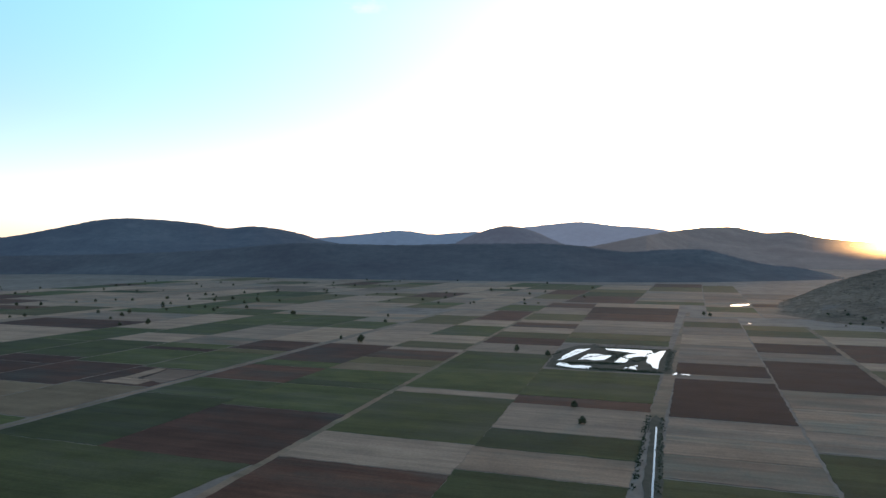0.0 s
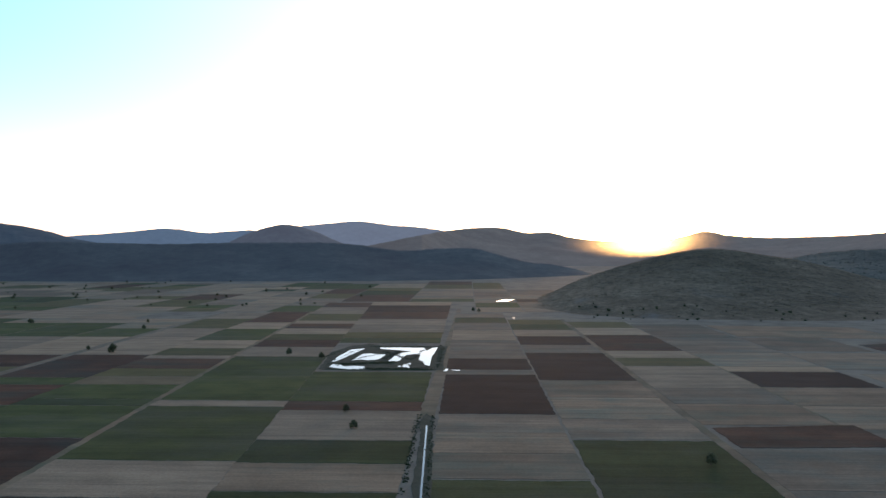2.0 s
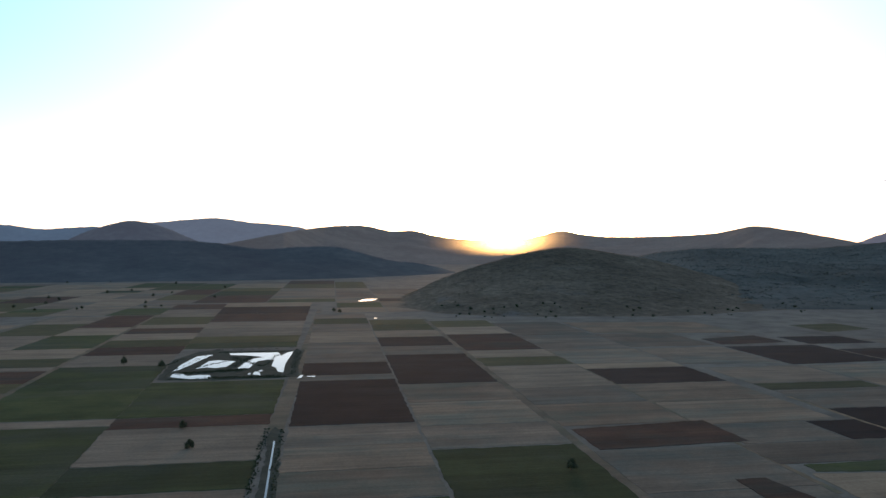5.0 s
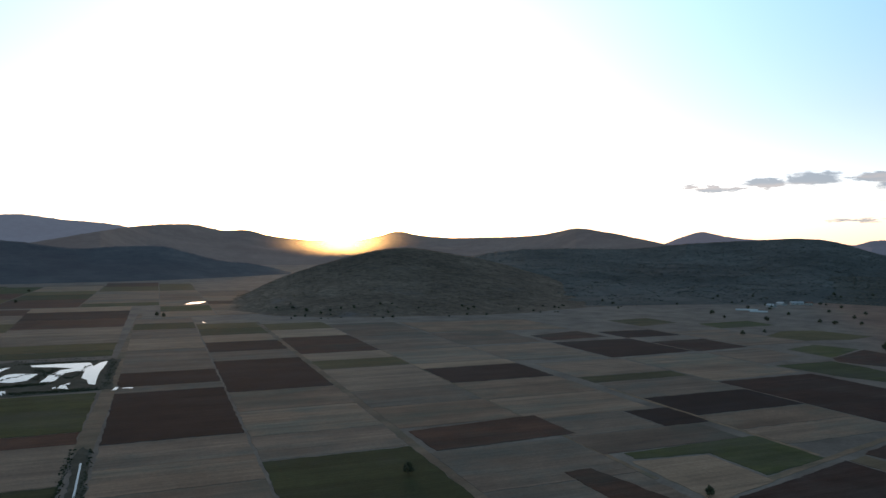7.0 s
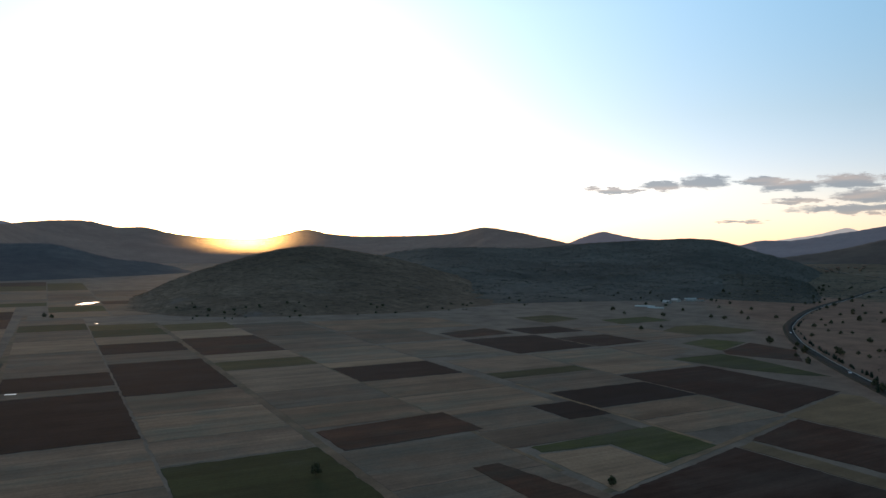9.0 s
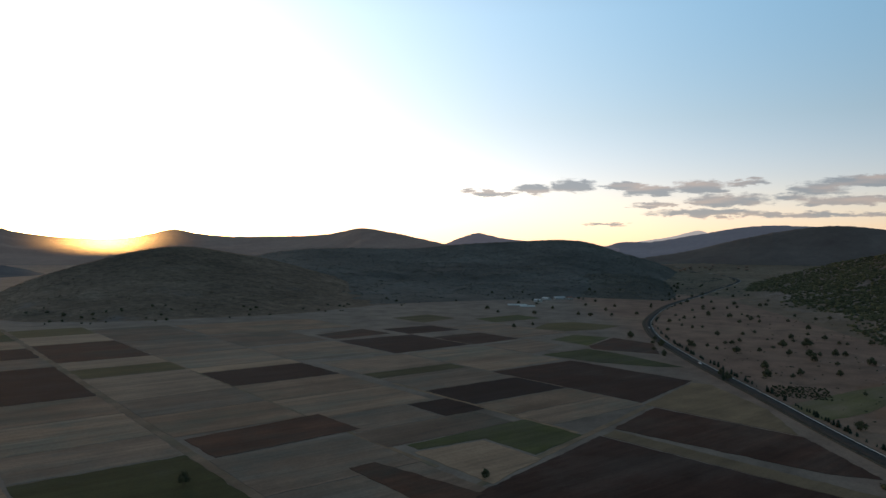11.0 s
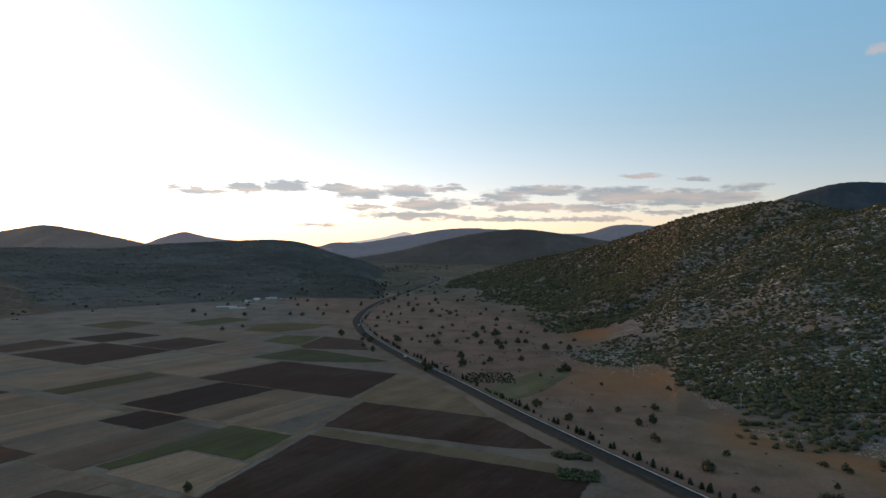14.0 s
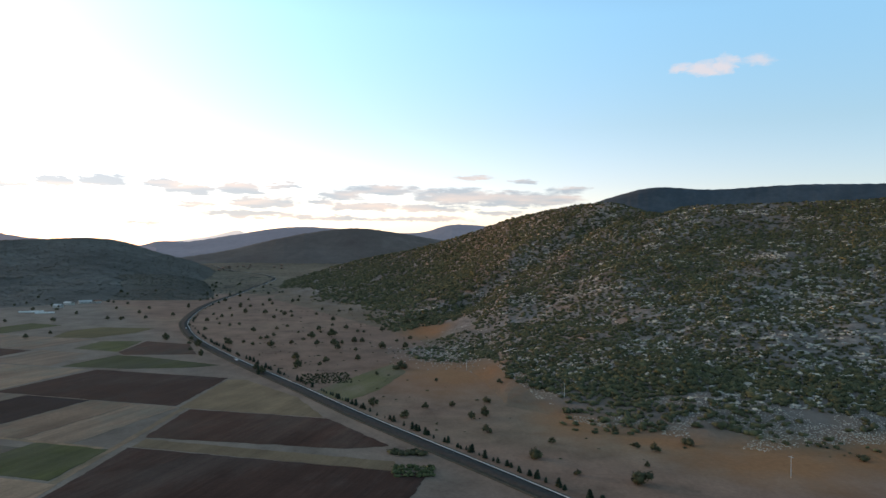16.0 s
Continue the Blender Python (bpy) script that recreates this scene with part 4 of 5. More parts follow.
track([(303, 300), (306, 300), (306, 470), (303, 470)])
track([(208, 300), (211, 300), (211, 700), (208, 700)])

# ---- ponds, ditch ----
def water(corners, top=0.16, label="still shallow pond water mirroring the bright sky", name="water", jitter=0.8):
    return sheet(name, corners, M_WATER, top, label, "water", jitter=jitter, step=4.0)


sheet("pond_bank", [(-119, 590), (-82, 582), (-17.5, 588), (-18.5, 640), (-17.5, 730), (-26, 725), (-82, 728), (-100, 737), (-113, 728), (-126, 684)], M_MUD, 0.11, "dark muddy banks between the excavated ponds", "bank", jitter=1.5)
water([(-115.2, 625.7), (-115, 655.3), (-110.2, 699.5), (-97.4, 708.6), (-102.2, 682.9), (-108, 647.8), (-112.3, 628.4)], jitter=0.5)
water([(-112.6, 601.2), (-111.9, 614.4), (-104.7, 612.3), (-100, 603.2), (-92.2, 606.4), (-82.8, 604.2), (-80.9, 588.7), (-97.8, 591.1)], jitter=0.5)
water([(-99.2, 634.5), (-95.3, 671.5), (-88.3, 675.5), (-73, 668.3), (-76.2, 641.3), (-85.1, 635.8), (-92.1, 640.1)], jitter=0.5)
water([(-84.2, 714.2), (-65.9, 714.6), (-40.5, 713.4), (-36.5, 692.6), (-32.7, 710.6), (-27.1, 717.9), (-30.1, 654.6), (-29.4, 608), (-34, 612.8), (-36.1, 629.7), (-40.9, 639.8), (-41, 669),
       (-46.4, 673.7), (-54.3, 666.3), (-57.6, 632.6), (-62, 629), (-67, 631.1), (-63.9, 661.4), (-59, 681), (-51, 687.5), (-64.1, 697.4), (-81.7, 704.2)], jitter=0.5)
water([(-52.4, 602.8), (-51.3, 615.4), (-48, 613.4), (-45.1, 598.2)], jitter=0.6)
water([(-49.7, 616.3), (-46.4, 622.6), (-45.6, 616), (-47.2, 614.5)], jitter=0.4)
water([(-56.2, 606.5), (-53.7, 609.1), (-53.4, 603.8), (-55.3, 602.1)], jitter=0.4)
water([(-17.5, 582.6), (-15.6, 594.3), (-13.4, 594.2), (-14.3, 584.1)], jitter=0.4)
water([(-11, 589.8), (-4.3, 589.5), (-4.3, 585.3), (-10.7, 587.3)], jitter=0.4)
water([(52, 1294), (66, 1338), (90, 1346), (76, 1303)], 0.45)
water([(63, 1011), (67, 1008), (68, 1000), (65, 1004)])

sheet("ditch_bank", [(-16, 160), (-8, 160), (-14.2, 340), (-16.5, 395), (-18.6, 432), (-22, 440), (-25, 428), (-23, 395), (-21.6, 340)], M_MUD, 0.2, "dark weedy earth banks of the irrigation ditch", "bank", jitter=1.3)
water([(-12, 160), (-11.1, 160), (-20.2, 411), (-21.1, 411)], 0.26, "narrow irrigation ditch full of water mirroring the sky", "ditch_water", 0.12)

# ---- plants ----
ico = bmesh.new()
bmesh.ops.create_icosphere(ico, subdivisions=1, radius=1)
ICO_V = np.array([v.co[:] for v in ico.verts])
ICO_F = np.array([[v.index for v in f.verts] for f in ico.faces])
ico.free()
gen = np.random.default_rng(5)


def leaf_cloud(centres, radii, per, size):
    """Small leaf triangles over the surface of several clumps."""
    vs, fs = [], []
    for c, r in zip(centres, radii):
        for _ in range(per):
            w = gen.normal(size=3)
            w /= np.linalg.norm(w)
            p = np.array(c) + w * np.array(r) * gen.uniform(0.72, 1.12)
            a, b = gen.normal(size=3), gen.normal(size=3)
            a, b = a / np.linalg.norm(a) * size * gen.uniform(0.6, 1.3), b / np.linalg.norm(b) * size * gen.uniform(0.6, 1.3)
            k = len(vs)
            vs += [p, p + a, p + b]
            fs.append((k, k + 1, k + 2))
    return np.array(vs), np.array(fs)


def cores(centres, radii, shrink=0.8):
    vs, fs = [], []
    for c, r in zip(centres, radii):
        k = len(vs) * len(ICO_V)
        vs.append(ICO_V * np.array(r) * shrink * gen.uniform(0.75, 1.2, (len(ICO_V), 1)) + np.array(c))
        fs.append(ICO_F + k)
    return np.concatenate(vs), np.concatenate(fs)


def joined(*pieces):
    vs, fs, k = [], [], 0
    for v, f in pieces:
        vs.append(v)
        fs.append(f + k)
        k += len(v)
    return np.concatenate(vs), np.concatenate(fs)


def broad_tree():
    """A low broad oak-like tree, one metre high; scaled where it stands."""
    thing = new("tree")
    lean = gen.uniform(-0.05, 0.05, 2)
    part("trunk", tube([(0, 0, -0.06), (lean[0] * 0.4, lean[1] * 0.4, 0.12), (lean[0], lean[1], 0.4)], [0.045, 0.034, 0.022]), M_BARK, thing)
    for k in range(4):
        a = k * 1.57 + gen.uniform(-0.4, 0.4)
        part("limb", tube([(lean[0] * 0.7, lean[1] * 0.7, 0.24), (0.16 * math.cos(a), 0.16 * math.sin(a), 0.42), (0.3 * math.cos(a), 0.3 * math.sin(a), 0.56)], [0.02, 0.014, 0.006], 5), M_BARK, thing)
    n = 9
    ang = np.arange(n - 2) * 2 * math.pi / (n - 2) + gen.uniform(-0.3, 0.3, n - 2)
    cs = [(0.33 * math.cos(a) * gen.uniform(0.7, 1.15), 0.33 * math.sin(a) * gen.uniform(0.7, 1.15), gen.uniform(0.25, 0.55)) for a in ang]
    cs += [(0.03, -0.05, 0.74), (gen.uniform(-0.12, 0.12), gen.uniform(-0.12, 0.12), 0.62)]
    rs = [(gen.uniform(0.17, 0.27), gen.uniform(0.17, 0.27), gen.uniform(0.18, 0.27)) for _ in range(n)]
    put("crown", tri_mesh("crown", *joined(cores(cs, rs, 0.86), leaf_cloud(cs, rs, 60, 0.085))), M_LEAF, thing)
    return thing


def conifer():
    thing = new("conifer")
    part("trunk", tube([(0, 0, -0.05), (0, 0, 0.3), (0, 0, 0.92)], [0.035, 0.026, 0.006]), M_BARK, thing)
    vs, fs = [], []
    for k in range(260):
        h = gen.uniform(0.06, 0.98) ** 0.9
        r = 0.30 * (1 - h) ** 0.8 * (0.8 + 0.2 * math.sin(h * 40)) + 0.01
        a = gen.uniform(0, 2 * math.pi)
        q = r * gen.uniform(0.55, 1.0)
        p = np.array((q * math.cos(a), q * math.sin(a), h))
        out = np.array((math.cos(a), math.sin(a), -0.35)) * gen.uniform(0.06, 0.12)
        side = np.array((-math.sin(a), math.cos(a), 0.1)) * gen.uniform(0.04, 0.08)
        i = len(vs)
        vs += [p - side, p + side, p + out]
        fs.append((i, i + 1, i + 2))
    cone = [(0.22 * (1 - h) * math.cos(a), 0.22 * (1 - h) * math.sin(a), h) for h in (0.06, 0.4, 0.7) for a in np.arange(7) * 0.8976] + [(0, 0, 0.97)]
    cf = [(r * 7 + i, r * 7 + (i + 1) % 7, (r + 1) * 7 + i) for r in range(2) for i in range(7)] + [(r * 7 + (i + 1) % 7, (r + 1) * 7 + (i + 1) % 7, (r + 1) * 7 + i) for r in range(2) for i in range(7)]
    cf += [(14 + i, 14 + (i + 1) % 7, 21) for i in range(7)]
    put("crown", tri_mesh("crown", *joined((np.array(cone), np.array(cf)), (np.array(vs), np.array(fs)))), M_NEEDLE, thing)
    return thing


def bush():
    thing = new("bush")
    cs = [(gen.uniform(-0.4, 0.4), gen.uniform(-0.4, 0.4), gen.uniform(0.25, 0.5)) for _ in range(7)]
    rs = [(gen.uniform(0.25, 0.4), gen.uniform(0.25, 0.4), gen.uniform(0.25, 0.42)) for _ in range(7)]
    put("crown", tri_mesh("crown", *joined(cores(cs, rs, 0.86), leaf_cloud(cs, rs, 70, 0.1))), M_LEAF, thing)
    part("trunk", tube([(0, 0, -0.06), (0, 0, 0.3)], [0.05, 0.03]), M_BARK, thing)
    return thing


def plant_rows(kinds, spots, label, category, group, squat=1.0):
    """Copies of the given plants at (x, y, height)."""
    r = random.Random(len(spots))
    rest = list(kinds)
    for i, (x, y, h) in enumerate(spots):
        m = Matrix.LocRotScale((x, y, ground_at(x, y)), Euler((r.uniform(-0.05, 0.05), r.uniform(-0.05, 0.05), r.uniform(0, 6.28))), (h * squat * r.uniform(0.85, 1.2), h * squat * r.uniform(0.85, 1.2), h * r.uniform(0.9, 1.1)))
        last = len(spots) - i <= len(rest)
        if last:
            ob = rest.pop()
            ob.matrix_basis = m
        else:
            ob = copy_thing(kinds[i % len(kinds)], m)
        tagged(ob, label, category, group)


plant_rows([broad_tree() for _ in range(4)],
           [(939, 290, 4), (989, 281, 6), (890, 259, 5), (954, 257, 4), (1086, 296, 4), (1019, 275, 3), (934, 240, 5), (1185, 294, 5), (948, 231, 4), (874, 200, 6), (796, 214, 4), (760, 203, 8),
            (773, 191, 4), (756, 179, 4), (806, 180, 4), (810, 174, 5), (831, 170, 5), (748, 160, 7), (898, 177, 5), (923, 168, 5), (765, 142, 5), (863, 147, 3)],
           "dark green round-crowned tree on the dry meadow by the road", "tree", "meadow trees")
plant_rows([broad_tree() for _ in range(4)],
           [(664, 125, 7), (622, 118, 7), (797, 134, 4), (811, 127, 8), (761, 116, 6), (893, 127, 6), (864, 122, 4), (645, 97, 7), (630, 101, 4), (1009, 118, 6), (937, 114, 5), (826, 106, 10), (756, 98, 9),
            (732, 93, 6), (900, 95, 7), (765, 91, 5), (774, 79, 7), (876, 80, 4), (865, 72, 4), (716, 75, 4), (660, 71, 6), (783, 71, 5), (1019, 67, 4), (882, 51, 6), (736, 50, 8), (1012, 43, 4)],
           "dark evergreen oak standing on grazed dry meadow", "tree", "meadow trees")
plant_rows([broad_tree() for _ in range(4)],
           [(946, 42, 4), (783, 35, 4), (615, 34, 7), (740, 27, 6), (927, 21, 8), (807, 20, 5), (920, 2, 8), (960, -16, 5), (980, -31, 5), (1601, 272, 5), (1560, 295, 6), (1636, 339, 5), (1389, 304, 5),
            (1219, 285, 5), (1301, 338, 6), (1413, 375, 5), (1123, 101, 6), (1122, 118, 5), (1093, 149, 5), (1172, 148, 5), (768, 244, 4), (756, 232, 7), (720, 230, 4), (687, 212, 4)],
           "small dark oak on the meadow below the hill", "tree", "meadow trees")
plant_rows([broad_tree() for _ in range(3)],
           [(476, 54, 6), (446, 35, 5), (468, 22, 4), (473, 5, 4), (483, -18, 5), (448, -12, 6), (440, -3, 5), (410, -8, 5), (587, 53, 3), (558, 9, 3), (543, -36, 4), (408, -77, 4), (378, -78, 3.5),
            (371, -85, 4.5), (347, -72, 3), (337, -37, 3), (388, -38, 3.5)],
           "small tree with dark foliage near the foot of the hill", "tree", "meadow trees")
plant_rows([bush() for _ in range(2)], [(363, -24, 6), (324, -61, 7), (382, -106, 5), (352, -178, 4), (612, 38, 5), (618, 31, 5)], "large rounded dark green bush on bare ground", "bush", "large bushes", 1.1)
plant_rows([broad_tree() for _ in range(3)],
           [(-88, 749, 9), (-112, 773, 5), (-78, 940, 6), (-81, 1024, 5), (-224, 1060, 7), (-475, 1071, 8), (-387, 928, 8), (-415, 908, 6), (-464, 987, 5), (-486, 1227, 8), (-420, 1169, 7), (-394, 1169, 6),
            (-359, 1275, 6), (-345, 1315, 6), (-301, 1301, 6), (-698, 1229, 7), (-740, 1229, 7), (-616, 1332, 6), (-255, 1539, 6), (22, 1482, 6), (46, 1246, 5), (53, 1271, 5), (69, 676, 8), (81, 443, 5), (78, 402, 5.5)],
           "lone dark tree standing among the fields", "tree", "field trees", 0.8)
plant_rows([broad_tree() for _ in range(2)],
           [(379, 1038, 7), (382, 1021, 7), (-662, 1278, 6), (-433, 1540, 7), (-354, 1343, 7), (-323, 1162, 7), (-227, 1063, 7), (-275, 1629, 7), (95, 651, 6), (795, 275, 9), (809, 422, 6), (846, 414, 5),
            (1011, 416, 6), (1006, 397, 6), (1100, 405, 6), (1027, 372, 6), (798, 250, 5), (695, 214, 6), (749, 231, 5), (294, 187, 5.5), (221, 287, 6)],
           "solitary dark tree at the edge of a field", "tree", "field trees", 0.8)

# scattered far trees of the plain and of the valley mouth
far_spots = []
rr = random.Random(3)
while len(far_spots) < 85:
    a, r = rr.uniform(-34, 12), rr.uniform(1100, 2250)
    far_spots.append((CX + r * math.sin(radians(a)), CY + r * math.cos(radians(a)), rr.uniform(3.5, 7)))
while len(far_spots) < 145:
    a, r = rr.uniform(62, 84), rr.uniform(980, 1900)
    x, y = CX + r * math.sin(radians(a)), CY + r * math.cos(radians(a))
    if ground_at(x, y) < 12:
        far_spots.append((x, y, rr.uniform(4, 8)))
foot_spots = []
while len(foot_spots) < 60:
    a = rr.uniform(28, 74)
    r = np.interp(a, (28, 32, 39, 46, 54, 61, 70, 74), (1020, 985, 996, 1020, 1190, 1305, 1430, 1600)) + rr.uniform(-50, 90)
    foot_spots.append((CX + r * math.sin(radians(a)), CY + r * math.cos(radians(a)), rr.uniform(2.0, 4.5)))
plant_rows([bush() for _ in range(3)], foot_spots, "dark bush at the foot of the scrub-covered hill", "bush", "hill foot bushes", 0.9)
plant_rows([broad_tree() for _ in range(3)], far_spots, "distant dark tree on the open plain", "tree", "distant trees", 0.9)

# ---- the road ----
ROAD = [(90, -148), (200, -86), (260, -53), (321, -19), (359, 3), (398, 26), (452, 57), (538, 103), (650, 165), (739, 211), (840, 257), (908, 281), (966, 299), (1042, 315), (1131, 330), (1239, 344),
        (1314, 350)]
ROAD += [(CX + r * math.sin(radians(a)), CY + r * math.cos(radians(a))) for a, r in ((77.9, 1480), (79.4, 1700), (80.6, 1880), (81.3, 2040), (80.6, 2220), (78.2, 2450), (77.0, 2680), (76.2, 2900))]


def along(points, step=6.0):
    """Even points on a rounded line through the given ones, with their leftward normals."""
    p = np.array(points, float)
    t = np.concatenate([[0], np.cumsum(np.linalg.norm(np.diff(p, axis=0), axis=1))])
    _, x = smooth_line(t, p[:, 0], step)
    _, y = smooth_line(t, p[:, 1], step)
    q = np.stack([x, y], 1)
    g = np.gradient(q, axis=0)
    g /= np.linalg.norm(g, axis=1, keepdims=True)
    return q, np.stack([-g[:, 1], g[:, 0]], 1)


Q, N = along(ROAD)
LAND = np.array([ground_at(x, y) for x, y in Q])


def ribbon(name, lo, hi, top, material, parent=None, first=0, last=None, depth=0.3):
    """A low band beside the road's painted edge, from lo to hi metres to its left."""
    q, n, land = Q[first:last], N[first:last], LAND[first:last]
    rows = [np.stack([*(q + n * o).T, land + z], 1) for o, z in ((lo, top - depth), (lo, top), (hi, top), (hi, top - depth))]
    verts = np.stack(rows, 1).reshape(-1, 3)
    tris = []
    for i in range(len(q) - 1):
        for j in range(3):
            a = i * 4 + j
            tris += [(a, a + 4, a + 1), (a + 1, a + 4, a + 5)]
    return put(name, tri_mesh(name, verts, tris), material, parent)


road = tagged(ribbon("road", 0.3, 8.6, 0.30, M_ASPHALT, depth=0.6), "dark two-lane asphalt country road with a pale kerb", "road", kind="structure")
ribbon("kerb", 0.3, 0.75, 0.46, M_LINE, road, depth=0.4)
tagged(ribbon("verge", -1.4, 0.28, 0.22, M_GRAVEL, depth=0.3), "pale gravel verge beside the road", "verge", kind="structure")
tagged(ribbon("verge", 8.62, 11.4, 0.2, M_SHOULDER, depth=0.3), "dark grassy shoulder along the field side of the road", "verge", kind="structure")

# roadside conifers in broken rows behind the gravel verge
spots = []
rc = random.Random(8)
i = 20
while i < len(Q) - 1 and Q[i][0] < 1290:
    x, y = Q[i]
    thick = 0.3 if x > 820 else 0.62 if x > 590 else 0.97 if (470 < x < 540 or x < 420) else 0.75
    for _ in range(2 if rc.random() < 0.45 else 1):
        if rc.random() > thick:
            continue
        t = rc.uniform(0, 1)
        p = Q[i] * (1 - t) + Q[i + 1] * t - N[i] * rc.uniform(4.6, 6.2)
        spots.append((p[0], p[1], rc.choice((1.4, 2.0, 2.5, 3.0, 3.5, 4.0)) * (0.9 if x > 820 else 1.1 if x > 590 else 1.0)))
    i += 1
plant_rows([conifer() for _ in range(4)], spots, "young dark conifer planted along the road", "conifer", "roadside conifers", 1.5)
plant_rows([broad_tree(), conifer()], [(594, 142, 7), (590, 144, 6), (600, 146, 6), (612, 150, 5)], "dark tree close beside the road", "tree", "roadside trees")


# ---- scrub and stones ----
def shrub_shape(leaves, clumps=2):
    cs = [(gen.uniform(-0.3, 0.3), gen.uniform(-0.3, 0.3), gen.uniform(0.2, 0.35)) for _ in range(clumps)]
    rs = [(gen.uniform(0.35, 0.55), gen.uniform(0.35, 0.55), gen.uniform(0.3, 0.42)) for _ in range(clumps)]
    if clumps == 1:
        cs, rs = [(0, 0, 0.25)], [(gen.uniform(0.5, 0.7), gen.uniform(0.5, 0.7), gen.uniform(0.36, 0.5))]
    got = cores(cs, rs, 0.9)
    return joined(got, leaf_cloud(cs, rs, leaves // clumps, 0.22)) if leaves else got


def scatter(name, shapes, places, sizes, squash, material, label, category, lie=None):
    vs, fs, k = [], [], 0
    for (x, y, z), h in zip(places, sizes):
        v, f = shapes[gen.integers(len(shapes))]
        a = gen.uniform(0, 2 * math.pi) if lie is None else -math.atan2(x - CX, y - CY) + gen.normal() * lie
        c, s = math.cos(a), math.sin(a)
        w = np.stack([(v[:, 0] * c - v[:, 1] * s) * h * squash + x, (v[:, 0] * s + v[:, 1] * c) * h * squash + y, v[:, 2] * h + z], 1)
        vs.append(w)
        fs.append(f + k)
        k += len(v)
    ob = put(name, tri_mesh(name, np.concatenate(vs), np.concatenate(fs)), material)
    return tagged(ob, label, category, kind="stuff")


def scrub_here(a, r, x, y):
    """How thickly scrub grows on the big hillside."""
    start = np.interp(a, (80, 83, 85.5, 88, 91, 95.6, 96.8, 97.6, 98.9, 99.8, 102.4, 106.4, 111.9, 116.7, 120.4, 126.2, 150), (1950, 1600, 1320, 1060, 900, 850, 790, 640, 580, 540, 485, 440, 468, 466, 448, 455, 480))
    start *= 1 + (0.16 if a < 96 else 0.06) * wobble(x, y, 0.007, 1.1, 3)
    lobe = ((a - 95.5) / 4.2) ** 2 + ((r - 690) / 75) ** 2 < 1
    around = radians(a) * r
    patch = wobble(x, y, 0.012, 4.4, 4) + 0.55 * noise.fractal(Vector((around * 0.016, r * 0.05, 5.5)), 0.9, 2.0, 4)
    if lobe:
        return 0.42 + 0.8 * patch
    if r < start:
        return max(0.0, 0.10 + 0.35 * patch) if r > start - 65 and a > 104 else 0.0
    rise = min(1.0, (r - start) / (170 if a < 95 else 60))
    gully = 0.5 * math.exp(-((r - np.interp(a, (96, 99.9, 103.3, 108.2), (915, 968, 991, 1018))) / 22) ** 2) if 95 < a < 109 else 0.0
    return ((0.16 if a < 95 else 0.35) + (0.84 if a < 95 else 0.65) * rise) * (0.86 + 0.75 * patch) + gully


shrubs = [shrub_shape(14) for _ in range(8)]
far_shrubs = [shrub_shape(6, 1) for _ in range(8)]
places, sizes, far_places, far_sizes, stones, stone_sizes = [], [], [], [], [], []
for _ in range(70000):
    a = gen.uniform(80, 133)
    rc_ = np.interp(a, (80, 92, 99.7, 110, 133), (2000, 1600, 1250, 1040, 960)) * 1.02
    r = math.sqrt(gen.uniform(390**2, rc_**2))
    x, y = CX + r * math.sin(radians(a)), CY + r * math.cos(radians(a))
    thick = scrub_here(a, r, x, y)
    if gen.uniform() < thick * np.interp(a, (80, 86, 96, 97, 100, 104, 133), (0.85, 1.12, 1.1, 1.3, 1.15, 0.78, 0.63)):
        (far_places if r > 640 else places).append((x, y, max(0, big_height(a, r)) - 0.25))
        (far_sizes if r > 640 else sizes).append(gen.uniform(1.5, 3.4) * (1.5 if a < 97 and r > 850 else 1.1 if r > 900 else 1.3 if r < 530 else 1.0) * (1.35 if gen.uniform() < 0.12 else 1))
scatter("hillside_scrub", far_shrubs, far_places, far_sizes, 1.25, M_SCRUB, "evergreen scrub covering the upper stony hillside", "scrub")
scatter("hillside_scrub", shrubs, places, sizes, 1.2, M_SCRUB, "dense evergreen scrub of rounded bushes over the stony slope", "scrub")
rock_shapes = []
for _ in range(6):
    v = ICO_V * np.array((gen.uniform(1.2, 2.4), gen.uniform(0.4, 0.8), gen.uniform(0.4, 0.8))) * gen.uniform(0.7, 1.25, (12, 1))
    rock_shapes.append((v, ICO_F))
STONE_EDGE = ((90, 96.8, 98.9, 99.8, 103.6, 108.1, 111.9, 115.9, 118.9, 122.2, 126.2, 133), (900, 820, 575, 530, 425, 402, 398, 386, 386, 408, 426, 430))
for _ in range(30000):
    a = gen.uniform(90, 133)
    edge = np.interp(a, *STONE_EDGE)
    near = gen.uniform() < 0.45
    r = edge + (abs(gen.normal()) * 58 if near else gen.uniform(0, 640))
    if r > 1250:
        continue
    x, y = CX + r * math.sin(radians(a)), CY + r * math.cos(radians(a))
    if wobble(x, y, 0.02, 8.8, 4) + wobble(x, y, 0.006, 1.8, 3) > (-0.3 if near else 0.15) + (0.35 if a < 103 else 0.0):
        stones.append((x, y, max(0, big_height(a, r)) + 0.05))
        stone_sizes.append(gen.uniform(0.12, 0.42) if r < edge + 90 else gen.uniform(0.35, 1.1) * (1.8 if gen.uniform() < 0.08 else 1))
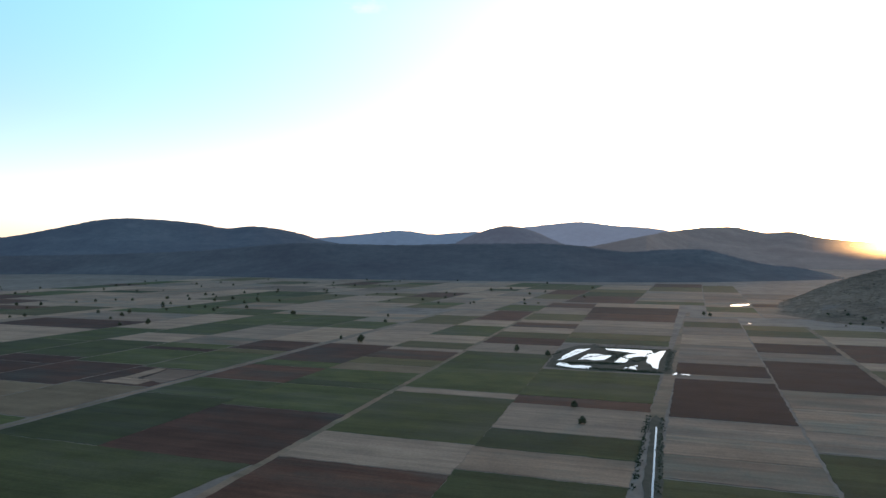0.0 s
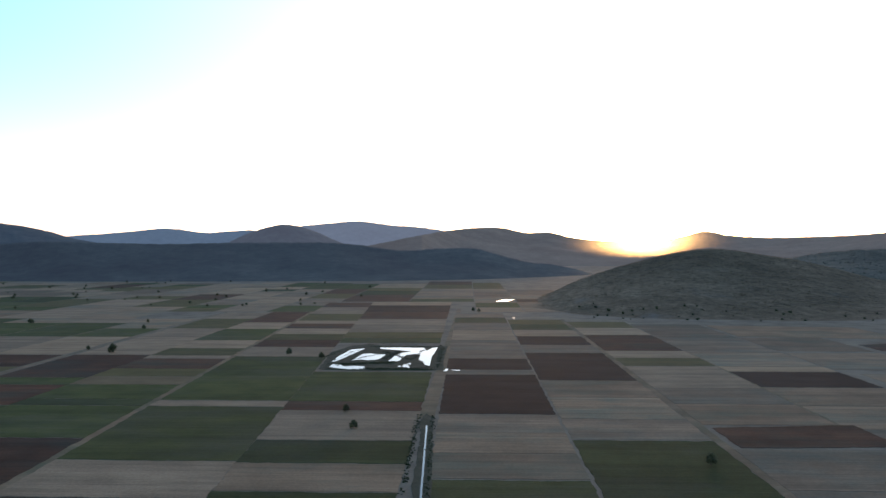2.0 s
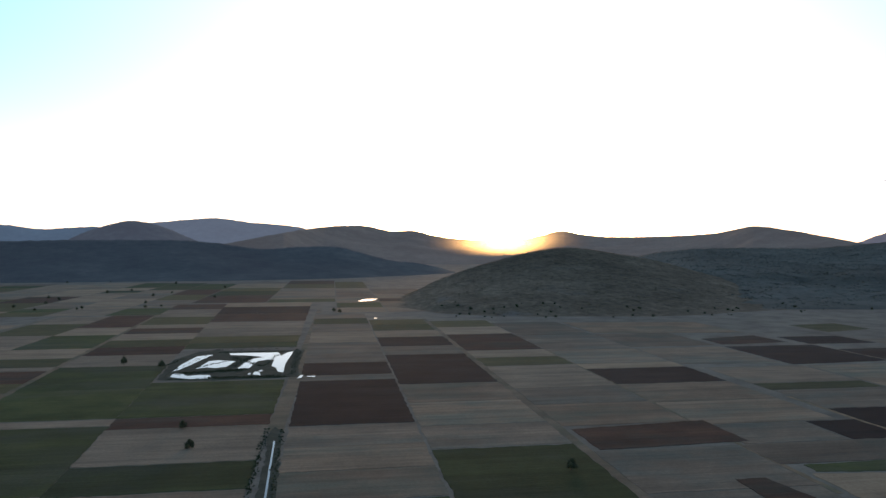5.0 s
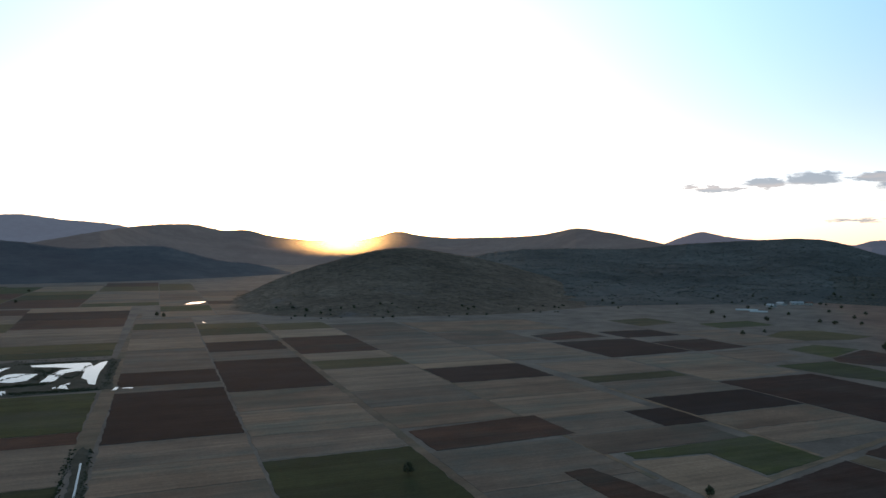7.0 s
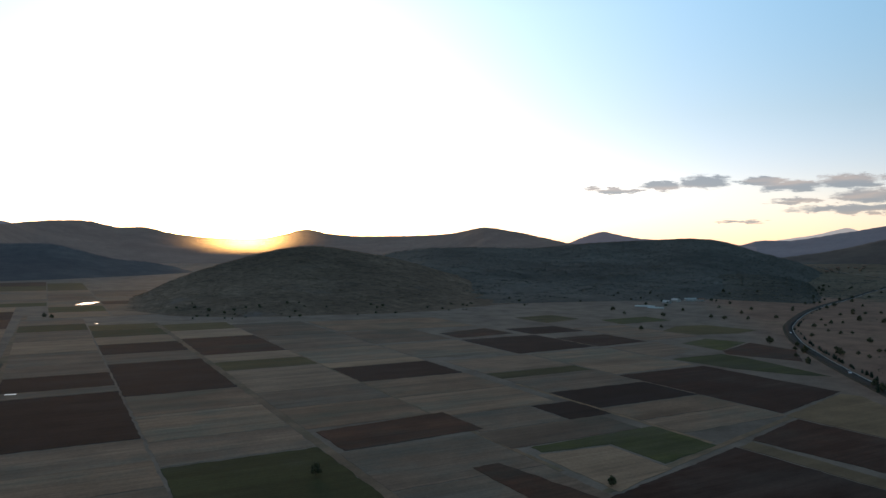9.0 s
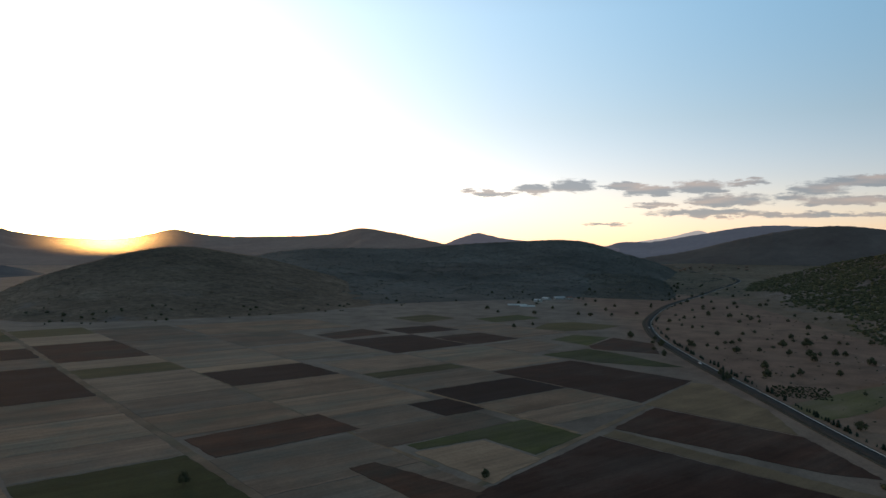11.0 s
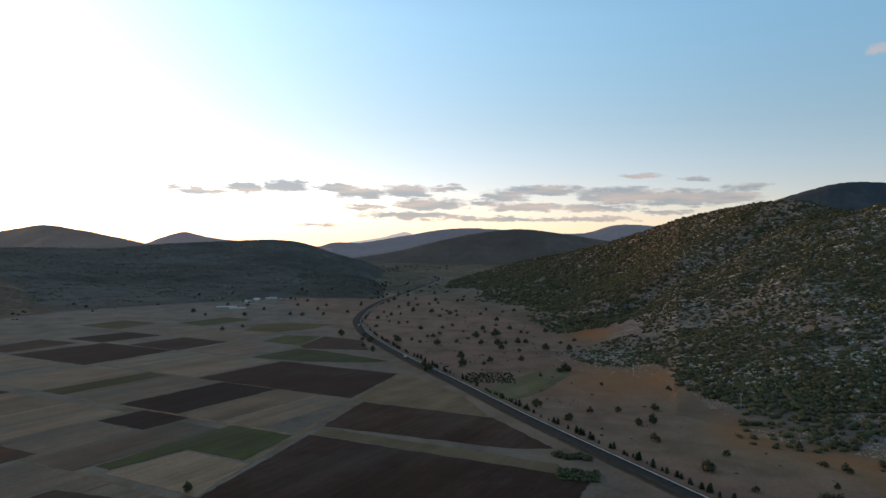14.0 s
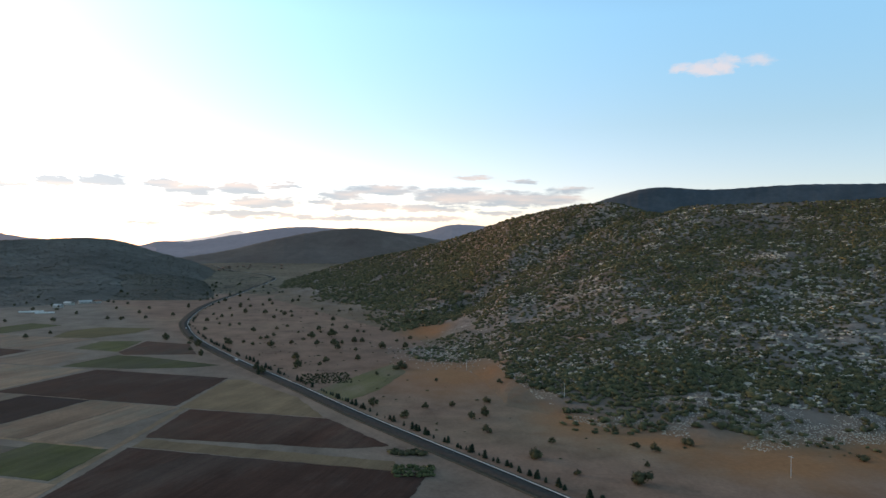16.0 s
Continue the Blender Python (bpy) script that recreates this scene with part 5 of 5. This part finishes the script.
# ledges of bedrock that crop out along the slope
for _ in range(1300):
    a = 133 - 34 * gen.uniform() ** 1.1
    r = gen.uniform(np.interp(a, *STONE_EDGE) + 60, np.interp(a, (93, 99.7, 110, 133), (1500, 1220, 1020, 940)))
    if wobble(CX + r * math.sin(radians(a)), CY + r * math.cos(radians(a)), 0.008, 6.6, 3) < -0.25:
        continue
    for k in range(int(gen.integers(3, 9))):
        b, q = a + math.degrees((k - 3) * gen.uniform(1.4, 2.6) / r), r + gen.normal() * 1.2
        stones.append((CX + q * math.sin(radians(b)), CY + q * math.cos(radians(b)), max(0, big_height(b, q)) + 0.25))
        stone_sizes.append(gen.uniform(0.5, 1.5))
for _ in range(150):
    a = gen.uniform(97, 109)
    r = np.interp(a, (97, 99.9, 103.3, 108.2), (955, 975, 998, 1024)) + gen.normal() * 16
    x, y = CX + r * math.sin(radians(a)), CY + r * math.cos(radians(a))
    stones.append((x, y, big_height(a, r) + 0.2))
    stone_sizes.append(gen.uniform(0.8, 2.0))
for _ in range(1500):
    a, r = gen.normal(95.6, 1.9), gen.normal(676, 36)
    x, y = CX + r * math.sin(radians(a)), CY + r * math.cos(radians(a))
    stones.append((x, y, max(0, big_height(a, r)) + 0.05))
    stone_sizes.append(gen.uniform(0.25, 0.6))
scatter("limestone_rocks", rock_shapes, stones, stone_sizes, 1.0, M_ROCK, "scattered pale grey limestone rocks on the hillside", "rocks", 0.5)

small = [shrub_shape(0, 1) for _ in range(6)]
places, sizes = [], []
for _ in range(19000):
    a = gen.uniform(22, 52)
    r = gen.uniform(990, 1640)
    x, y = CX + r * math.sin(radians(a)), CY + r * math.cos(radians(a))
    z = hill_height(a, r)
    if z > 0.8 and wobble(x, y, 0.01, 3.1, 4) > 0.0 - 0.8 * min(1, z / 30):
        places.append((x, y, z - 0.4))
        sizes.append(gen.uniform(1.6, 3.2))
scatter("hill_woodland", small, places, [h * 0.28 for h in sizes], 4.4, M_WOOD_SCRUB, "low dark woodland covering the rounded hill", "woodland")
places, sizes = [], []
for _ in range(20000):
    a = gen.uniform(44, 82)
    r = gen.uniform(1180, 2420)
    x, y = CX + r * math.sin(radians(a)), CY + r * math.cos(radians(a))
    z = ridge_height(a, r)
    if z > 0.5 and wobble(x, y, 0.007, 6.1, 4) > -0.05 - 0.5 * min(1, z / 40):
        places.append((x, y, z - 0.4))
        sizes.append(gen.uniform(2.2, 5.0))
for _ in range(20000):
    a, r = gen.uniform(70, 92), gen.uniform(1450, 2980)
    x, y = CX + r * math.sin(radians(a)), CY + r * math.cos(radians(a))
    grove = 0.62 * np.interp(r, (1450, 1650, 2500, 2750, 2980), (0.3, 1.0, 1.0, 0.5, 0.3)) * np.interp(a, (70, 79.5, 81.5, 84, 92), (1.0, 1.0, 0.55, 0.4, 0.45))
    if big_height(a, r) < 2 and wobble(x, y, 0.006, 2.6, 4) < grove * 1.15 - 0.56 and np.min(np.hypot(Q[:, 0] - x, Q[:, 1] - y)) > 14:
        places.append((x, y, ground_at(x, y) - 0.4))
        sizes.append(gen.uniform(2.2, 4.8))
for _ in range(7500):
    a, r = gen.uniform(61.5, 77.2), gen.uniform(1400, 1840)
    x, y = CX + r * math.sin(radians(a)), CY + r * math.cos(radians(a))
    z = rise_height(a, r)
    if z > 0.3 and wobble(x, y, 0.008, 9.6, 3) > -0.45:
        places.append((x, y, z - 0.4))
        sizes.append(gen.uniform(2.2, 5.0))
scatter("ridge_woodland", small, places, [h * 0.29 for h in sizes], 4.4, M_RIDGE_SCRUB, "dark woodland over the long ridge and valley floor", "woodland")

# reeds and rank grass on the pond banks, shrubs along the ditch
places, sizes = [], []
for s0, d0, s1, d1, spread, count in ((-108, 614, -60, 628, 5, 420), (-100, 640, -72, 682, 2, 90), (-112, 590, -30, 588, 3, 200), (-78, 690, -48, 640, 3, 160), (-95, 720, -40, 722, 4, 160), (-118, 600, -102, 715, 2, 50), (-80, 590, -28, 596, 4, 160), (-46, 640, -40, 700, 2, 60),
                                      (-24, 590, -24, 740, 2, 40), (-110, 738, -30, 738, 4, 60), (-72, 640, -62, 690, 3, 90), (-106, 616, -62, 622, 4, 260), (-82, 595, -24, 590, 3, 220), (-128, 650, -118, 690, 3, 70), (-22, 600, -22, 715, 3, 120), (-88, 716, -28, 721, 2, 120),
                                      (-24.5, 300, -26.5, 436, 1.6, 170), (-14.5, 300, -18.5, 436, 1.6, 150)):
    for _ in range(count):
        t = gen.uniform()
        x, y = plan(s0 + (s1 - s0) * t + gen.normal() * spread * 0.5, d0 + (d1 - d0) * t + gen.normal() * spread * 0.5)
        places.append((x, y, 0.0))
        sizes.append(gen.uniform(0.35, 1.0))
scatter("bank_reeds", [shrub_shape(16) for _ in range(4)], places, sizes, 1.1, M_REED, "dark reeds and rank weeds on the banks", "reeds")

# small bushes dotted over the meadow, hedge by the road, a patch of low green shrubs
places, sizes = [], []
for _ in range(2000):
    a, r = gen.uniform(80, 124), gen.uniform(340, 1150)
    x, y = CX + r * math.sin(radians(a)), CY + r * math.cos(radians(a))
    road_gap = np.min(np.hypot(Q[:, 0] - x, Q[:, 1] - y))
    south = y < np.interp(x, Q[:, 0], Q[:, 1]) - 12
    if south and road_gap > 14 and (wobble(x, y, 0.01, 7.7, 3) > 0.08 or gen.uniform() < 0.12):
        places.append((x, y, ground_at(x, y) - 0.1))
        sizes.append(gen.uniform(0.5, 1.6))
scatter("meadow_shrubs", [shrub_shape(20) for _ in range(5)], places, sizes, 1.5, M_LEAF, "small low shrubs dotted over the dry meadow", "shrubs")
places, sizes = [], []
for k in range(21):
    for t in range(12):
        if gen.uniform() < 0.85:
            places.append((555 + 2.1 * k - 0.7 * t + gen.normal() * 1.1, 71 + 2.9 * t + 0.35 * k + gen.normal() * 1.0, 0))
            sizes.append(gen.uniform(0.8, 1.4))
scatter("young_grove", [shrub_shape(20) for _ in range(5)], places, sizes, 1.3, M_REED, "grove of low dark green saplings in planted rows", "saplings")
places = [(373 + gen.normal() * 1.5 - k * 0.1, 43 - k * 0.55 + gen.normal(), 0) for k in range(28)]
scatter("roadside_hedge", [shrub_shape(40) for _ in range(4)], places, [gen.uniform(2.0, 3.6) for _ in places], 1.1, M_LEAF, "dense dark green hedge thicket beside the road", "hedge")
places = [(338 + 4.2 * k + gen.normal() * 0.4, 25 + 17 * t + gen.normal() * 0.4, 0) for k in range(4) for t in np.linspace(0, 1, 18)]
scatter("shrub_rows", [shrub_shape(40) for _ in range(4)], places, [gen.uniform(1.0, 2.6) for _ in places], 1.0, M_SAPLING, "rows of pale green young shrubs at the field edge", "shrubs")


# ---- farm buildings ----
def house(wall_material, roof_material, length=11, width=8, tall=3.2, rise=2.0):
    thing = new("farmhouse")
    part("wall", box(-length / 2, length / 2, -width / 2, width / 2, -0.6, tall), wall_material, thing)
    bm = bmesh.new()
    e = 0.5
    low, top = tall - 0.15, tall + rise
    pts = [(-length / 2 - e, -width / 2 - e, low), (-length / 2 - e, 0, top), (-length / 2 - e, width / 2 + e, low), (-length / 2 - e, width / 2 + e, low + 0.25), (-length / 2 - e, 0, top + 0.25), (-length / 2 - e, -width / 2 - e, low + 0.25)]
    a = [bm.verts.new(p) for p in pts]
    b = [bm.verts.new((-p[0], p[1], p[2])) for p in pts]
    bm.faces.new(a)
    bm.faces.new(b[::-1])
    for i in range(6):
        bm.faces.new((a[i], b[i], b[(i + 1) % 6], a[(i + 1) % 6]))
    part("roof", bm, roof_material, thing)
    part("door", box(-0.5, 0.5, -width / 2 - 0.06, -width / 2 + 0.05, 0, 2.05), M_DARK, thing)
    for x in (-length / 3, length / 3):
        part("window", box(x - 0.6, x + 0.6, -width / 2 - 0.05, -width / 2 + 0.05, 1.0, 2.2), M_DARK, thing)
    return thing


def greenhouse(length=42, radius=3.6):
    thing = new("greenhouse")
    bm = bmesh.new()
    rows = []
    for x in np.linspace(-length / 2, length / 2, 22):
        rows.append([bm.verts.new((x, radius * math.cos(t), -0.3 + (radius * 0.62 + (0.06 if int(x) % 4 else 0)) * math.sin(t))) for t in np.linspace(0, math.pi, 13)])
    for a, b in zip(rows, rows[1:]):
        for i in range(12):
            bm.faces.new((a[i], b[i], b[i + 1], a[i + 1]))
    bm.faces.new(rows[0])
    bm.faces.new(rows[-1][::-1])
    part("cover", bm, M_FILM, thing)
    part("door", box(-length / 2 - 0.08, -length / 2 + 0.05, -1, 1, -0.1, 2.1), M_DARK, thing)
    for x in np.linspace(-length / 2, length / 2, 8):
        part("hoop", tube([(x, radius * 1.01 * math.cos(t), -0.3 + radius * 0.64 * math.sin(t)) for t in np.linspace(0, math.pi, 11)], [0.06] * 11, 5), M_CONCRETE, thing)
    return thing


def stand(ob, x, y, turn, label, category, group):
    ob.matrix_basis = pose(x, y, ground_at(x, y), 0, 0, turn)
    return tagged(ob, label, category, group)


stand(greenhouse(32), 1121, 566, -62, "long white plastic-covered greenhouse tunnel", "greenhouse", "farm buildings")
stand(greenhouse(25), 1106, 540, -62, "white plastic-covered greenhouse beside another", "greenhouse", "farm buildings")
stand(house(M_WALL, M_TILE, 16, 9), 1264, 574, 60, "whitewashed farm building with a pale sheet roof", "farmhouse", "farm buildings")
stand(house(M_WALL, M_TILE, 20, 9), 1298, 562, -50, "long whitewashed barn with a pale roof", "barn", "farm buildings")
stand(house(M_WALL, M_CLAY, 10, 8), 1306, 545, -40, "small whitewashed farmhouse with a clay tile roof", "farmhouse", "farm buildings")
stand(house(M_WALL, M_TILE, 14, 8), 1209, 567, 70, "low white shed by the farm", "shed", "farm buildings")

cottage = house(M_GRAVEL, M_CLAY, 9, 7, 4.2)
rv = random.Random(21)
for k in range(14):
    a, r = rv.choice((75.9, 77.4, 78.8, 79.6, 80.5, 81.5)) + rv.uniform(-0.4, 0.4), rv.uniform(2380, 2800)
    x, y = CX + r * math.sin(radians(a)), CY + r * math.cos(radians(a))
    m = pose(x, y, ground_at(x, y), 0, 0, rv.uniform(0, 180))
    ob = cottage if k == 13 else copy_thing(cottage, m)
    ob.matrix_basis = m
    tagged(ob, "distant whitewashed village house with a tiled roof", "house", "valley village")

for a, r, turn in ((58.6, 3560, 20), (58.9, 3600, 60), (59.2, 3580, 100), (59.8, 3640, 30), (60.2, 3620, 75)):
    x, y = CX + r * math.sin(radians(a)), CY + r * math.cos(radians(a))
    ob = house(M_WALL, M_TILE, 24, 11, 6.0)
    ob.matrix_basis = pose(x, y, max(0.0, cone_height(a, r)), 0, 0, turn)
    tagged(ob, "distant pale building at the foot of the cone-shaped mountain", "building", "hamlet below the mountain")


# ---- poles ----
def pole(tall=9.5):
    thing = new("power_pole")
    part("shaft", tube([(0, 0, -0.8), (0, 0, tall * 0.5), (0, 0, tall)], [0.17, 0.14, 0.10], 8), M_CONCRETE, thing)
    part("crossarm", box(-1.1, 1.1, -0.07, 0.07, tall - 0.65, tall - 0.5), M_CONCRETE, thing)
    for x in (-1.0, 0.0, 1.0):
        part("insulator", tube([(x, 0, tall - 0.5), (x, 0, tall - 0.42), (x, 0, tall - 0.2)], [0.05, 0.09, 0.05]), M_DARK, thing)
    return thing


for x, y in ((607, -19), (482, -68), (329, -129)):
    stand(pole(), x, y, 40, "tall pale concrete power pole below the hillside", "power pole", "power poles")


# ---- cars ----
def car():
    thing = new("car")
    bm = bmesh.new()
    side = [(-2.1, 0.35), (-2.12, 0.75), (-1.95, 0.95), (-1.45, 1.0), (-0.85, 1.42), (0.35, 1.46), (1.0, 1.02), (1.85, 0.86), (2.1, 0.7), (2.12, 0.35)]
    a = [bm.verts.new((x, -0.85 + (0.12 if z > 1.1 else 0), z)) for x, z in side]
    b = [bm.verts.new((x, 0.85 - (0.12 if z > 1.1 else 0), z)) for x, z in side]
    bm.faces.new(a)
    bm.faces.new(b[::-1])
    for i in range(len(side)):
        j = (i + 1) % len(side)
        bm.faces.new((a[i], b[i], b[j], a[j]))
    bmesh.ops.bevel(bm, geom=bm.edges[:], offset=0.05, segments=1, affect="EDGES")
    part("body", bm, M_PAINT, thing)
    part("side_window", box(-0.8, 0.55, -0.82, -0.76, 1.06, 1.36), M_DARK, thing)
    part("side_window", box(-0.8, 0.55, 0.76, 0.82, 1.06, 1.36), M_DARK, thing)
    bm = bmesh.new()
    bm.faces.new([bm.verts.new(p) for p in ((0.42, -0.66, 1.46), (0.42, 0.66, 1.46), (1.0, 0.74, 1.08), (1.0, -0.74, 1.08))])
    bmesh.ops.solidify(bm, geom=bm.faces[:], thickness=0.03)
    part("windscreen", bm, M_DARK, thing)
    for y in (-0.6, 0.6):
        part("headlight", box(2.02, 2.12, y - 0.18, y + 0.18, 0.62, 0.76, 0.02), M_RIM, thing)
    for x in (-1.3, 1.3):
        for y in (-0.82, 0.82):
            wheel = new("wheel")
            wheel.parent = thing
            wheel.location = (x, y, 0.32)
            bm = bmesh.new()
            bmesh.ops.create_cone(bm, cap_ends=True, segments=16, radius1=0.32, radius2=0.32, depth=0.2, matrix=Matrix.Rotation(radians(90), 4, "X"))
            part("tyre", bm, M_RUBBER, wheel)
            bm = bmesh.new()
            bmesh.ops.create_cone(bm, cap_ends=True, segments=12, radius1=0.2, radius2=0.2, depth=0.22, matrix=Matrix.Rotation(radians(90), 4, "X"))
            part("rim", bm, M_RIM, wheel)
    return thing


first = car()
for k, (x, side_m) in enumerate(((604, 4.6), (663, 4.6), (908, 4.6))):
    i = int(np.argmin(np.abs(Q[:, 0] - x)))
    p = Q[i] + N[i] * side_m
    m = pose(p[0], p[1], 0.31, 0, 0, math.degrees(math.atan2(-N[i][0], N[i][1])) + 180)
    ob = first if k == 2 else copy_thing(first, m)
    ob.matrix_basis = m
    tagged(ob, "small white car driving on the country road", "car", "cars on the road")
